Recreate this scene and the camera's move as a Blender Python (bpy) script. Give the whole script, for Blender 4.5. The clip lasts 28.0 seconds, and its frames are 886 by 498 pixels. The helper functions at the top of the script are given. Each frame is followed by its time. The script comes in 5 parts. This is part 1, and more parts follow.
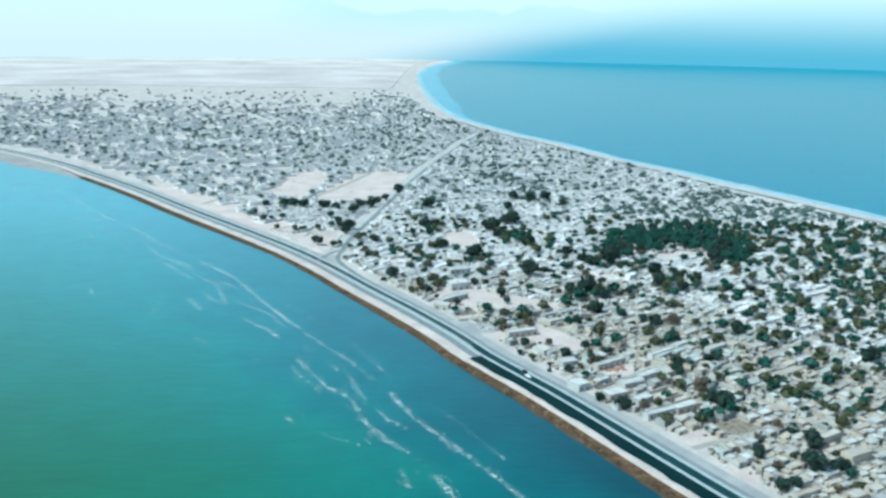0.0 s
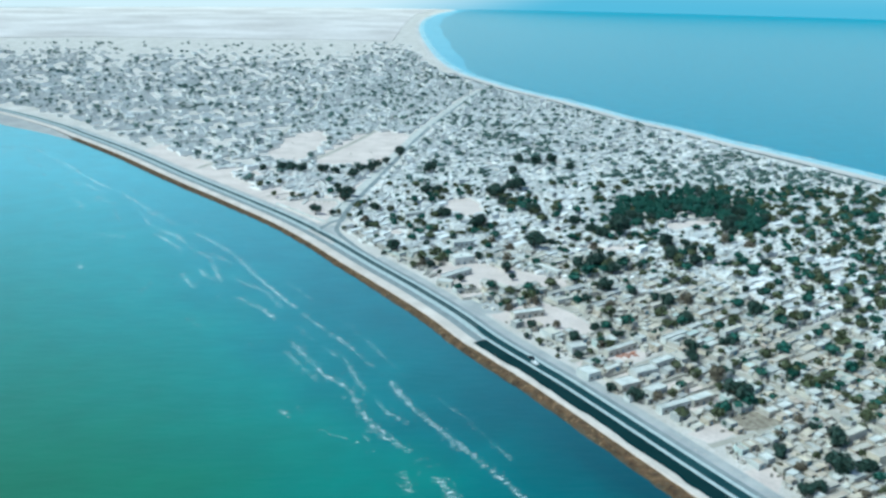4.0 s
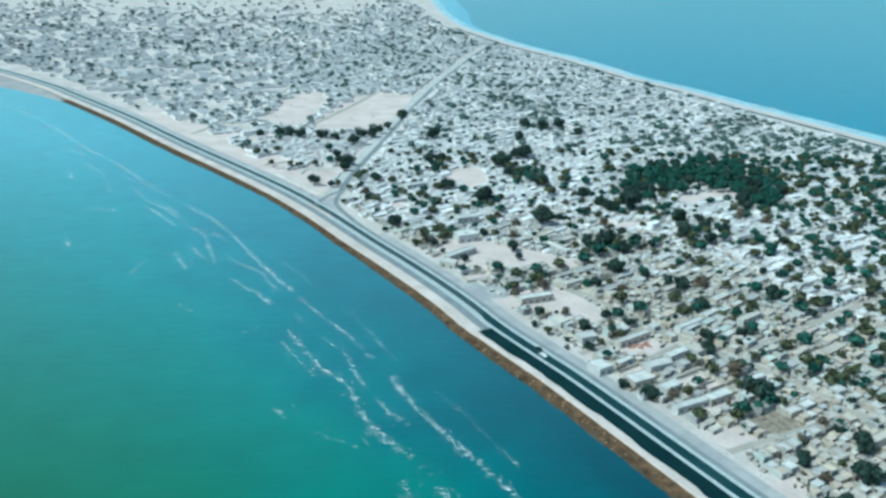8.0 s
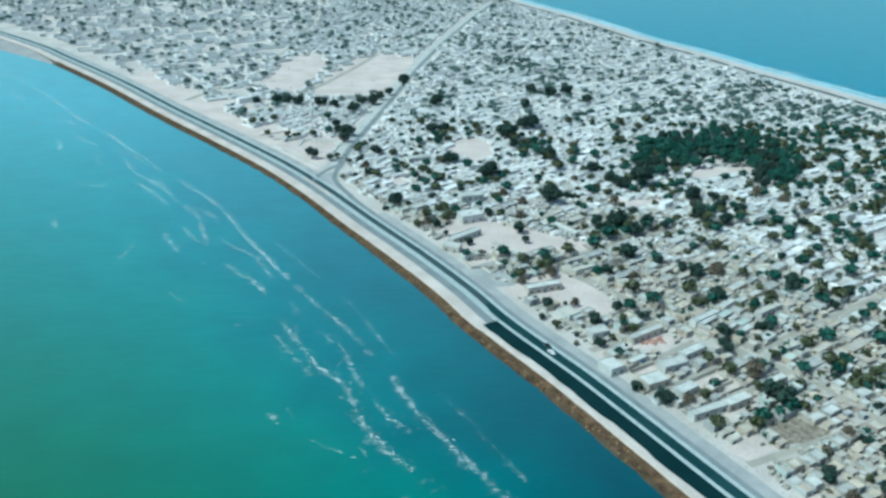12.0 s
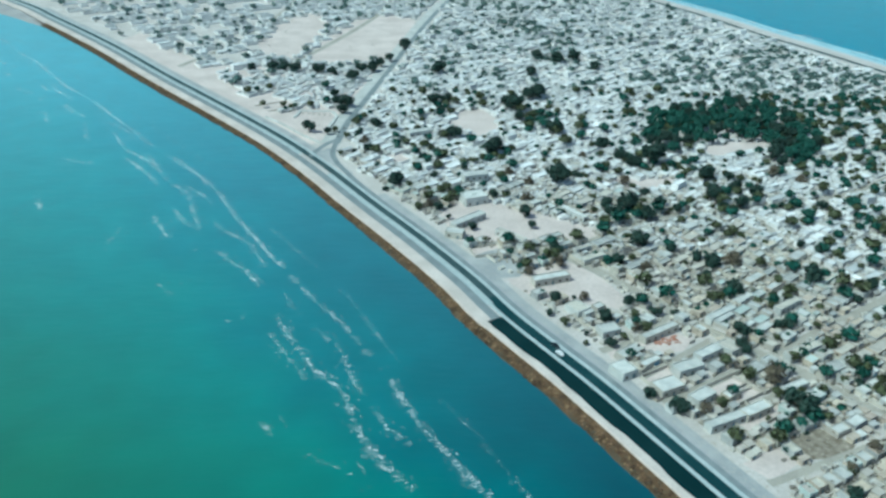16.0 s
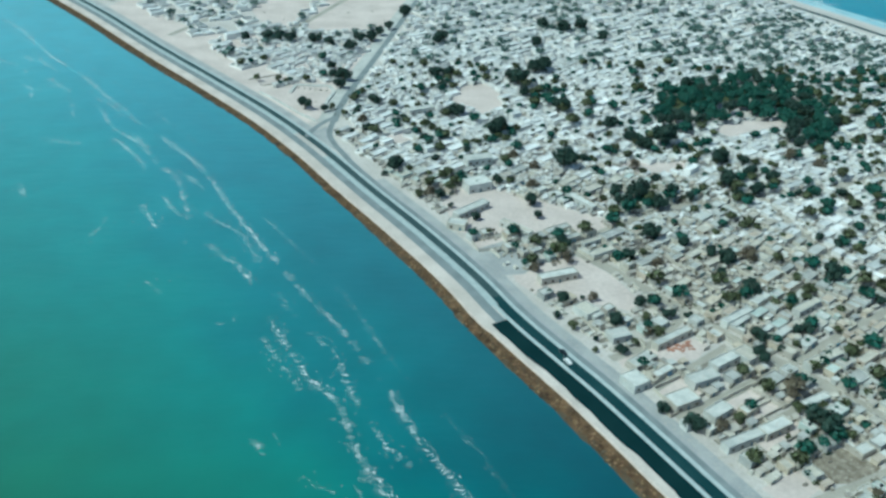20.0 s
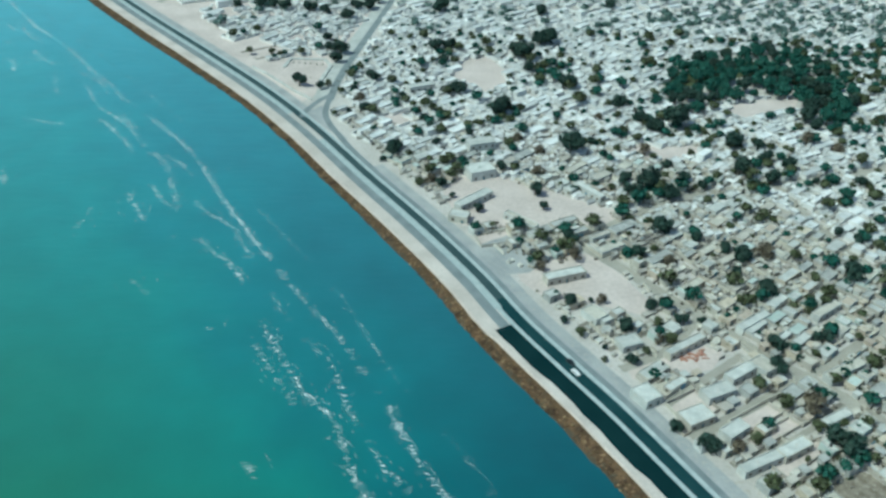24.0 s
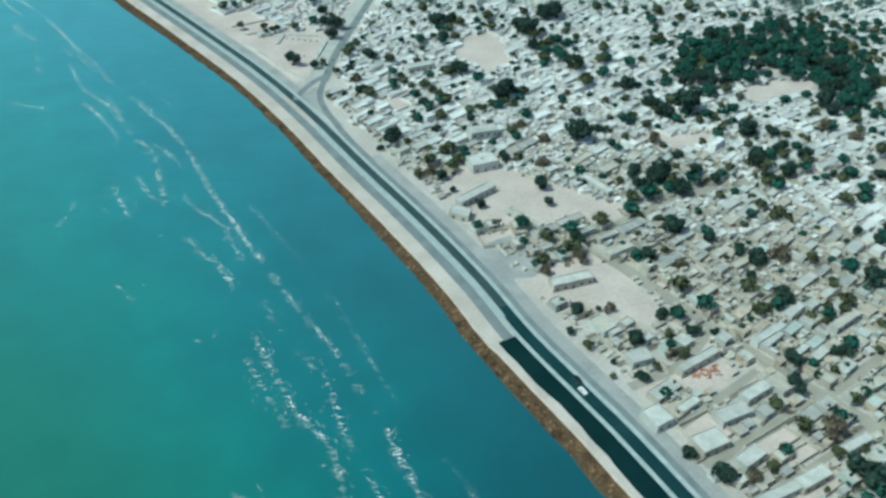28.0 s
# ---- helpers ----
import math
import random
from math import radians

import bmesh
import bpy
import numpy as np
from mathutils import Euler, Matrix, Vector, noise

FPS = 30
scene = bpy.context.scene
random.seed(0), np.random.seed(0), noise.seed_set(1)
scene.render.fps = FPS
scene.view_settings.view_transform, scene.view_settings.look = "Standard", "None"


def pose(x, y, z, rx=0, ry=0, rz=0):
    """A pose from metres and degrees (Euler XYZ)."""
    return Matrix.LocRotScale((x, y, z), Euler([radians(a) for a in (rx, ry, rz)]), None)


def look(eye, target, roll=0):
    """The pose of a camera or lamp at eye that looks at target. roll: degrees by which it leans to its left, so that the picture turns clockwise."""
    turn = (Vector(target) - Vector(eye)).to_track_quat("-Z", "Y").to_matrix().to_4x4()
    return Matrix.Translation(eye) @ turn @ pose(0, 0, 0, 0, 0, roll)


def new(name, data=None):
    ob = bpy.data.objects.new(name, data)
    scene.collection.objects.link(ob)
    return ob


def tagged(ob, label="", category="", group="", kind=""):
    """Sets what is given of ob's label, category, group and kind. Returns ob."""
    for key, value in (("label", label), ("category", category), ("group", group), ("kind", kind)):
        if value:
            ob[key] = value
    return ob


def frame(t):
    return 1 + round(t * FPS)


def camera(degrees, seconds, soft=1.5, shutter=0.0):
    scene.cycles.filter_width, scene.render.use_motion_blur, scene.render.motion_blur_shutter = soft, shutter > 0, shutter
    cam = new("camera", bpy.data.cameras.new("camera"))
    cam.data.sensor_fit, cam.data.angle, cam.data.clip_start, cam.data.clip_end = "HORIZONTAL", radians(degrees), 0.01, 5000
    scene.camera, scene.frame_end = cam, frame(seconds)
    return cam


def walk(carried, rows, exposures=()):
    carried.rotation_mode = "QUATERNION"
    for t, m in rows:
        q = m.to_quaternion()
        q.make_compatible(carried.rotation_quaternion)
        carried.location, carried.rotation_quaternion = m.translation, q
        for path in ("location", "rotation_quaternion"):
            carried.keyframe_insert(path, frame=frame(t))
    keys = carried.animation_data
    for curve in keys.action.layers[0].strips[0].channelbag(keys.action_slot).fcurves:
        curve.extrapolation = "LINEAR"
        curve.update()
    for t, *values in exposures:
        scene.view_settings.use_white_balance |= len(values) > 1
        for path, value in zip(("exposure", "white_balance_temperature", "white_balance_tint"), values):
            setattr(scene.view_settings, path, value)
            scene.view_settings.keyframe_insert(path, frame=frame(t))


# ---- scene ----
# ---- camera: seconds, x, y, z, pitch, roll, yaw ----
cam = camera(53.36, 28.0, soft=2.8)
ROWS = [
    (0.0, 0.64, 5.78, 186.01, -14.355, 0.832, 0.073),
    (1.0, 0.43, 13.03, 188.10, -15.183, 0.812, 0.102),
    (2.0, 0.28, 20.32, 190.27, -16.001, 0.797, 0.129),
    (2.5, 0.23, 23.99, 191.39, -16.406, 0.792, 0.143),
    (4.5, 0.06, 38.86, 196.07, -18.013, 0.786, 0.212),
    (5.0, 0.01, 42.58, 197.19, -18.416, 0.786, 0.234),
    (6.0, -0.12, 50.02, 199.40, -19.223, 0.787, 0.282),
    (7.0, -0.26, 57.47, 201.58, -20.025, 0.790, 0.328),
    (8.0, -0.39, 64.93, 203.72, -20.815, 0.796, 0.374),
    (9.0, -0.52, 72.43, 205.87, -21.586, 0.804, 0.411),
    (10.0, -0.67, 79.96, 207.96, -22.355, 0.817, 0.449),
    (11.0, -0.83, 87.49, 209.97, -23.134, 0.835, 0.485),
    (12.0, -1.05, 94.99, 211.85, -23.929, 0.859, 0.520),
    (12.5, -1.17, 98.73, 212.78, -24.329, 0.872, 0.536),
    (14.5, -1.72, 113.68, 216.57, -25.896, 0.946, 0.575),
    (15.0, -1.87, 117.39, 217.54, -26.282, 0.965, 0.577),
    (16.0, -2.18, 124.79, 219.49, -27.047, 1.004, 0.574),
    (17.0, -2.55, 132.19, 221.51, -27.798, 1.042, 0.562),
    (18.0, -2.97, 139.58, 223.55, -28.546, 1.084, 0.548),
    (19.0, -3.43, 146.96, 225.58, -29.303, 1.132, 0.535),
    (20.0, -3.80, 154.28, 227.56, -30.077, 1.185, 0.511),
    (21.0, -4.18, 161.56, 229.41, -30.871, 1.236, 0.482),
    (21.5, -4.39, 165.21, 230.33, -31.266, 1.262, 0.469),
    (23.5, -5.24, 179.95, 234.18, -32.815, 1.367, 0.399),
    (24.0, -5.46, 183.63, 235.15, -33.208, 1.397, 0.374),
    (25.0, -5.91, 191.01, 237.10, -33.996, 1.456, 0.318),
    (26.0, -6.35, 198.42, 239.08, -34.785, 1.515, 0.251),
    (27.0, -6.83, 205.87, 241.14, -35.567, 1.577, 0.186),
    (28.0, -7.27, 213.35, 243.23, -36.348, 1.641, 0.120),
]
EXPOSURES = [(0.0, 0.31, 5430, -11), (5.0, 0.25, 5350, -13), (11.0, 0.15, 5350, -16), (18.0, 0.03, 5500, -18), (28.0, -0.08, 5750, -19)]
walk(cam, [(t, pose(x, y, z, 90 + pitch, 0, yaw) @ pose(0, 0, 0, 0, 0, roll)) for t, x, y, z, pitch, roll, yaw in ROWS], EXPOSURES)

# ---- world and sun ----
SUN_DIR = Vector((-0.67, -0.28, 1.04)).normalized()
world = bpy.data.worlds.new("sky")
scene.world = world
world.use_nodes = True
wn = world.node_tree.nodes
sky = wn.new("ShaderNodeTexSky")
sky.sky_type, sky.sun_disc = "NISHITA", False
sky.sun_elevation, sky.sun_rotation = math.asin(SUN_DIR.z), math.atan2(SUN_DIR.x, SUN_DIR.y)
sky.altitude, sky.air_density, sky.dust_density, sky.ozone_density = 0.0, 1.0, 2.2, 2.0
wn["Background"].inputs["Strength"].default_value = 0.11
world.node_tree.links.new(sky.outputs[0], wn["Background"].inputs[0])
sun = new("sun", bpy.data.lights.new("sun", "SUN"))
sun.data.energy, sun.data.angle, sun.data.color = 3.0, radians(0.6), (1.0, 0.95, 0.88)
sun.matrix_world = look(SUN_DIR * 500, (0, 0, 0))

# ---- materials ----


def mat(name, a, b, scale=0.3, fine=3.0, rough=0.9, bump=0.15, dist=0.1, vary="", amount=0.25, metal=0.0, stain=None, spec=0.3):
    """Two colours mixed by a broad and a fine noise, with relief; vary: object or island, a random lightness."""
    m = bpy.data.materials.new(name)
    m.use_nodes = True
    n, l = m.node_tree.nodes, m.node_tree.links
    p = n["Principled BSDF"]
    g = n.new("ShaderNodeNewGeometry")
    big, small = n.new("ShaderNodeTexNoise"), n.new("ShaderNodeTexNoise")
    big.inputs["Scale"].default_value, big.inputs["Detail"].default_value = scale, 5
    small.inputs["Scale"].default_value, small.inputs["Detail"].default_value = fine, 4
    for t in (big, small):
        l.new(g.outputs["Position"], t.inputs["Vector"])
    ramp = n.new("ShaderNodeMapRange")
    ramp.inputs["From Min"].default_value, ramp.inputs["From Max"].default_value = 0.32, 0.68
    l.new(big.outputs["Fac"], ramp.inputs["Value"])
    mix = n.new("ShaderNodeMix")
    mix.data_type = "RGBA"
    mix.inputs["A"].default_value, mix.inputs["B"].default_value = (*a, 1), (*b, 1)
    l.new(ramp.outputs[0], mix.inputs["Factor"])
    colour = mix.outputs["Result"]
    hsv = n.new("ShaderNodeHueSaturation")
    value = n.new("ShaderNodeMapRange")
    value.inputs["To Min"].default_value, value.inputs["To Max"].default_value = 0.78, 1.22
    l.new(small.outputs["Fac"], value.inputs["Value"])
    shade = value.outputs[0]
    if vary:
        r = n.new("ShaderNodeObjectInfo") if vary == "object" else g
        rnd = r.outputs["Random"] if vary == "object" else g.outputs["Random Per Island"]
        s = n.new("ShaderNodeMapRange")
        s.inputs["To Min"].default_value, s.inputs["To Max"].default_value = 1 - amount, 1 + amount
        l.new(rnd, s.inputs["Value"])
        mul = n.new("ShaderNodeMath")
        mul.operation = "MULTIPLY"
        l.new(s.outputs[0], mul.inputs[0])
        l.new(shade, mul.inputs[1])
        shade = mul.outputs[0]
        h = n.new("ShaderNodeMapRange")
        h.inputs["To Min"].default_value, h.inputs["To Max"].default_value = 0.485, 0.515
        l.new(rnd, h.inputs["Value"])
        l.new(h.outputs[0], hsv.inputs["Hue"])
    l.new(shade, hsv.inputs["Value"])
    l.new(colour, hsv.inputs["Color"])
    out = hsv.outputs["Color"]
    if stain:
        t = n.new("ShaderNodeTexNoise")
        t.inputs["Scale"].default_value, t.inputs["Detail"].default_value = 0.55, 6
        l.new(g.outputs["Position"], t.inputs["Vector"])
        k = n.new("ShaderNodeMapRange")
        k.inputs["From Min"].default_value, k.inputs["From Max"].default_value = 0.55, 0.72
        l.new(t.outputs["Fac"], k.inputs["Value"])
        m2 = n.new("ShaderNodeMix")
        m2.data_type = "RGBA"
        m2.inputs["B"].default_value = (*stain, 1)
        l.new(out, m2.inputs["A"])
        l.new(k.outputs[0], m2.inputs["Factor"])
        out = m2.outputs["Result"]
    l.new(out, p.inputs["Base Color"])
    p.inputs["Roughness"].default_value, p.inputs["Metallic"].default_value = rough, metal
    p.inputs["Specular IOR Level"].default_value = spec
    if bump:
        bp = n.new("ShaderNodeBump")
        bp.inputs["Strength"].default_value, bp.inputs["Distance"].default_value = bump, dist
        l.new(small.outputs["Fac"], bp.inputs["Height"])
        l.new(bp.outputs[0], p.inputs["Normal"])
    return m


SAND = mat("sand", (0.43, 0.405, 0.38), (0.57, 0.54, 0.515), 0.035, 0.6, 0.95, 0.3, 0.4, stain=(0.38, 0.34, 0.28))
BEACH = mat("beach_sand", (0.46, 0.41, 0.375), (0.61, 0.55, 0.51), 0.06, 0.8, 0.95, 0.2, 0.2)
PALE_BEACH = mat("pale_beach_sand", (0.46, 0.45, 0.44), (0.60, 0.57, 0.55), 0.006, 0.3, 0.9, 0.2, 0.2)
DAMP = mat("damp_sand", (0.27, 0.27, 0.27), (0.36, 0.355, 0.345), 0.03, 0.4, 0.7, 0.2, 0.2)
EARTH = mat("packed_earth", (0.30, 0.285, 0.25), (0.40, 0.38, 0.335), 0.08, 0.9, 0.95, 0.25, 0.2, stain=(0.34, 0.31, 0.27))
YARDS = mat("swept_yard_sand", (0.36, 0.335, 0.295), (0.52, 0.49, 0.44), 0.12, 0.9, 0.95, 0.2, 0.15, vary="object", amount=0.2, stain=(0.33, 0.29, 0.24))
# far yards: distance haze put into the colour as extra paleness
FAR_YARDS = mat("haze_pale_yards", (0.43, 0.42, 0.40), (0.57, 0.56, 0.54), 0.08, 0.8, 0.95, 0.1, 0.1, vary="island", amount=0.2)
PLAIN = mat("bare_plain_sand", (0.42, 0.385, 0.375), (0.62, 0.585, 0.575), 0.004, 0.05, 0.95, 0.2, 0.3, stain=(0.52, 0.47, 0.45))
VERGE = mat("pale_dusty_verge", (0.40, 0.41, 0.39), (0.52, 0.525, 0.505), 0.1, 0.9, 0.95, 0.2, 0.15)
LANE = mat("trodden_lane_earth", (0.15, 0.14, 0.12), (0.23, 0.21, 0.18), 0.1, 0.9, 0.95, 0.25, 0.15)
SCRUB = mat("brown_debris", (0.15, 0.125, 0.095), (0.30, 0.27, 0.22), 0.3, 1.2, 0.95, 0.4, 0.3, stain=(0.40, 0.37, 0.32))
YARD = mat("bare_yard_sand", (0.49, 0.425, 0.395), (0.61, 0.535, 0.50), 0.05, 0.5, 0.95, 0.2, 0.2)
OLD_ASPHALT = mat("worn_asphalt", (0.17, 0.20, 0.21), (0.24, 0.27, 0.28), 0.12, 2.0, 0.85, 0.1, 0.03)
GREY_ASPHALT = mat("grey_asphalt", (0.036, 0.066, 0.072), (0.058, 0.090, 0.096), 0.06, 2.0, 0.85, 0.1, 0.03, spec=0.12)
ASPHALT = mat("asphalt", (0.009, 0.038, 0.044), (0.018, 0.055, 0.062), 0.06, 2.0, 0.85, 0.1, 0.03, spec=0.12)
NEW_ASPHALT = mat("new_asphalt", (0.003, 0.020, 0.023), (0.007, 0.029, 0.032), 0.06, 2.0, 0.8, 0.1, 0.03, spec=0.1)
PAVING = mat("pale_concrete_paving", (0.29, 0.305, 0.31), (0.40, 0.405, 0.405), 0.08, 1.2, 0.85, 0.1, 0.05, stain=(0.42, 0.40, 0.37))
KERB = mat("kerb_concrete", (0.33, 0.39, 0.40), (0.44, 0.49, 0.49), 0.3, 2.0, 0.8, 0.1, 0.03, vary="object", amount=0.06)
BANK_KERB = mat("plastered_kerb", (0.55, 0.46, 0.39), (0.70, 0.61, 0.53), 0.2, 1.5, 0.9, 0.1, 0.05)
ROCK = mat("brown_rock", (0.12, 0.075, 0.042), (0.27, 0.18, 0.105), 0.25, 2.0, 0.9, 0.5, 0.2, vary="object", amount=0.3)
ROCKS = mat("brown_rock_heap", (0.050, 0.031, 0.017), (0.155, 0.095, 0.052), 0.2, 1.6, 0.9, 0.5, 0.3, vary="island", amount=0.3, stain=(0.10, 0.085, 0.06))
WET_ROCK = mat("wet_rock", (0.045, 0.038, 0.026), (0.10, 0.075, 0.045), 0.25, 1.6, 0.5, 0.5, 0.3)
PAINTS = [
    ("whitewashed", mat("whitewash", (0.43, 0.445, 0.43), (0.58, 0.585, 0.56), 0.25, 1.5, 0.9, 0.1, 0.05, vary="object", amount=0.12, stain=(0.52, 0.50, 0.46))),
    ("cream-plastered", mat("cream_plaster", (0.40, 0.38, 0.335), (0.53, 0.50, 0.445), 0.25, 1.5, 0.9, 0.1, 0.05, vary="object", amount=0.12, stain=(0.44, 0.41, 0.36))),
    ("grey concrete", mat("grey_concrete", (0.33, 0.34, 0.33), (0.45, 0.455, 0.44), 0.25, 1.5, 0.9, 0.1, 0.05, vary="object", amount=0.15, stain=(0.33, 0.32, 0.30))),
    ("mud-plastered", mat("mud_plaster", (0.42, 0.365, 0.30), (0.53, 0.465, 0.385), 0.25, 1.5, 0.95, 0.2, 0.08, vary="object", amount=0.15, stain=(0.37, 0.32, 0.26))),
    ("pale green-washed", mat("green_wash", (0.42, 0.49, 0.465), (0.51, 0.575, 0.545), 0.25, 1.5, 0.9, 0.1, 0.05, vary="object", amount=0.12, stain=(0.44, 0.47, 0.44))),
]
WALLS = mat("plain_block_wall", (0.42, 0.39, 0.34), (0.56, 0.53, 0.47), 0.2, 1.5, 0.95, 0.15, 0.06, vary="object", amount=0.2)
# far roofs and walls: lighter base colours standing in for haze
FAR_ROOF = mat("haze_pale_roofs", (0.50, 0.52, 0.525), (0.73, 0.735, 0.73), 0.06, 0.8, 0.9, 0.1, 0.05, vary="island", amount=0.17)
FAR_WALL = mat("haze_pale_walls", (0.58, 0.58, 0.565), (0.73, 0.725, 0.71), 0.06, 0.8, 0.9, 0.1, 0.05, vary="island", amount=0.17)
ROOM_ROOF = mat("weathered_roofs", (0.36, 0.365, 0.35), (0.60, 0.595, 0.56), 0.3, 1.2, 0.9, 0.1, 0.05, vary="island", amount=0.3)
ROOM_WALL = mat("weathered_walls", (0.38, 0.36, 0.32), (0.52, 0.49, 0.44), 0.3, 1.2, 0.9, 0.1, 0.05, vary="island", amount=0.3)
CLUTTER = mat("yard_clutter", (0.10, 0.085, 0.07), (0.42, 0.39, 0.34), 0.4, 2, 0.9, 0.1, 0.05, vary="island", amount=0.5)
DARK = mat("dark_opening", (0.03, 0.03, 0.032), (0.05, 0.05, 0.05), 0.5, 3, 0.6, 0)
BLUE_PAINT = mat("blue_painted_metal", (0.10, 0.22, 0.30), (0.16, 0.30, 0.38), 0.5, 3, 0.55, 0.05, 0.02, vary="object", amount=0.3)
BROWN_PAINT = mat("brown_painted_wood", (0.16, 0.10, 0.06), (0.24, 0.16, 0.10), 0.5, 3, 0.65, 0.05, 0.02, vary="object", amount=0.3)
TANK = mat("black_plastic", (0.03, 0.035, 0.04), (0.06, 0.065, 0.07), 0.5, 3, 0.5, 0)
RUST = mat("rust_red_metal", (0.30, 0.14, 0.10), (0.44, 0.24, 0.18), 0.4, 2, 0.8, 0.1, 0.05)
BARK = mat("bark", (0.10, 0.075, 0.05), (0.17, 0.13, 0.09), 1.0, 6, 0.95, 0.4, 0.05)
LEAF = mat("dark_green_leaves", (0.014, 0.035, 0.026), (0.029, 0.058, 0.043), 0.4, 3, 0.6, 0, vary="island", amount=0.45)
OLIVE = mat("olive_leaves", (0.055, 0.068, 0.032), (0.085, 0.10, 0.050), 0.4, 3, 0.65, 0, vary="island", amount=0.4)
DRY = mat("dry_brown_leaves", (0.10, 0.085, 0.06), (0.15, 0.125, 0.09), 0.4, 3, 0.8, 0, vary="island", amount=0.35)
MID_LEAF = mat("green_leaves", (0.012, 0.064, 0.046), (0.026, 0.100, 0.072), 0.3, 3, 0.65, 0, vary="island", amount=0.4)
# leaves of the distant trees, lightened in colour to imitate haze
FAR_LEAF = mat("haze_pale_leaves", (0.085, 0.145, 0.130), (0.125, 0.185, 0.165), 0.1, 2, 0.8, 0, vary="island", amount=0.35)
FOAM = mat("foam", (0.80, 0.86, 0.87), (0.90, 0.93, 0.94), 0.5, 3, 0.7, 0.2, 0.1)
CAR_WHITE = mat("white_car_paint", (0.75, 0.76, 0.77), (0.80, 0.80, 0.80), 0.5, 3, 0.25, 0, spec=0.6)
CAR_DARK = mat("dark_car_paint", (0.02, 0.025, 0.03), (0.03, 0.035, 0.04), 0.5, 3, 0.25, 0, spec=0.6)
GLASS = mat("car_glass", (0.015, 0.02, 0.022), (0.02, 0.025, 0.03), 0.5, 3, 0.05, 0, spec=0.8)
RUBBER = mat("tyre_rubber", (0.02, 0.02, 0.02), (0.03, 0.03, 0.03), 0.5, 3, 0.9, 0)


def water_material():
    """Turbid sea: blue-teal by the shore, greener further out in the open bay, paled up the bay by painted haze; two
    sizes of ripple.
    """
    m = bpy.data.materials.new("sea_water")
    m.use_nodes = True
    n, l = m.node_tree.nodes, m.node_tree.links
    p = n["Principled BSDF"]
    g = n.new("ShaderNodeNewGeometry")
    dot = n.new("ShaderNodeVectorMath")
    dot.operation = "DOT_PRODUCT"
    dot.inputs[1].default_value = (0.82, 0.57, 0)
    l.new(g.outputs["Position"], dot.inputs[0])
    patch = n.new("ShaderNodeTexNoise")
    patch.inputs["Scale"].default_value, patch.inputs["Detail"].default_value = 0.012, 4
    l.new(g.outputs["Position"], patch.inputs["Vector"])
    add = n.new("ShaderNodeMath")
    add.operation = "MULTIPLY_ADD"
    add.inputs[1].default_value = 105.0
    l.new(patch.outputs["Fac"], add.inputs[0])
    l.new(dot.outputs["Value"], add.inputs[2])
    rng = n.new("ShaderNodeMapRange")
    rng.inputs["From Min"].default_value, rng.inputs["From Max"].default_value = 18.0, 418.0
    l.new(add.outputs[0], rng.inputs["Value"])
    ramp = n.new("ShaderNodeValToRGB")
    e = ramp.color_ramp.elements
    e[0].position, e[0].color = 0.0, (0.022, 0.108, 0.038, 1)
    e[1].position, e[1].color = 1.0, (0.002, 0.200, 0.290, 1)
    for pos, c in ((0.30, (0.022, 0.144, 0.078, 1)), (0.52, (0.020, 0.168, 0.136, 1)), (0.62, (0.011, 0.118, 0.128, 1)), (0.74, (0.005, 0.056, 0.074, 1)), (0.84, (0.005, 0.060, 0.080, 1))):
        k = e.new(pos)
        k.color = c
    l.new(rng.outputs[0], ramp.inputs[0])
    # paler with y: distance haze and sky reflection painted into the water colour
    xyz, haze_fac, pale = n.new("ShaderNodeSeparateXYZ"), n.new("ShaderNodeMapRange"), n.new("ShaderNodeMix")
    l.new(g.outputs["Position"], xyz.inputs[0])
    haze_fac.inputs["From Min"].default_value, haze_fac.inputs["From Max"].default_value = 340.0, 900.0
    haze_fac.inputs["To Max"].default_value = 0.9
    l.new(xyz.outputs["Y"], haze_fac.inputs["Value"])
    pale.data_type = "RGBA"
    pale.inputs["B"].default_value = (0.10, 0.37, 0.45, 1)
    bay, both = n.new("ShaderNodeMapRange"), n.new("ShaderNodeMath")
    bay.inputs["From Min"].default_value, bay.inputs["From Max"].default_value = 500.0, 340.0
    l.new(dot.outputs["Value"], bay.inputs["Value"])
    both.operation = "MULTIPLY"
    l.new(haze_fac.outputs[0], both.inputs[0])
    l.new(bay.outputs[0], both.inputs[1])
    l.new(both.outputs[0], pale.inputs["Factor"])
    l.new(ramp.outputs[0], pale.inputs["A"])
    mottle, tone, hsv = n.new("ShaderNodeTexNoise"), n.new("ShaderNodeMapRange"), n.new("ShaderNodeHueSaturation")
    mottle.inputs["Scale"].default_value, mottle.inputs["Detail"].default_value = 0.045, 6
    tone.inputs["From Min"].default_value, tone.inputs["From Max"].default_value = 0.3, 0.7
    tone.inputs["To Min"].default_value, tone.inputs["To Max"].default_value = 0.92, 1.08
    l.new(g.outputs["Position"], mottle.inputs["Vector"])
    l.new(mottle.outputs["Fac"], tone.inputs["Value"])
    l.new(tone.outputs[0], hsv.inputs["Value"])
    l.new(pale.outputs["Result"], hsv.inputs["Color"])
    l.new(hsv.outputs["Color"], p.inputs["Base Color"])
    p.inputs["Roughness"].default_value, p.inputs["IOR"].default_value = 0.3, 1.4
    p.inputs["Specular IOR Level"].default_value = 1.0
    swell, ripple = n.new("ShaderNodeTexNoise"), n.new("ShaderNodeTexNoise")
    swell.inputs["Scale"].default_value, swell.inputs["Detail"].default_value = 0.06, 3
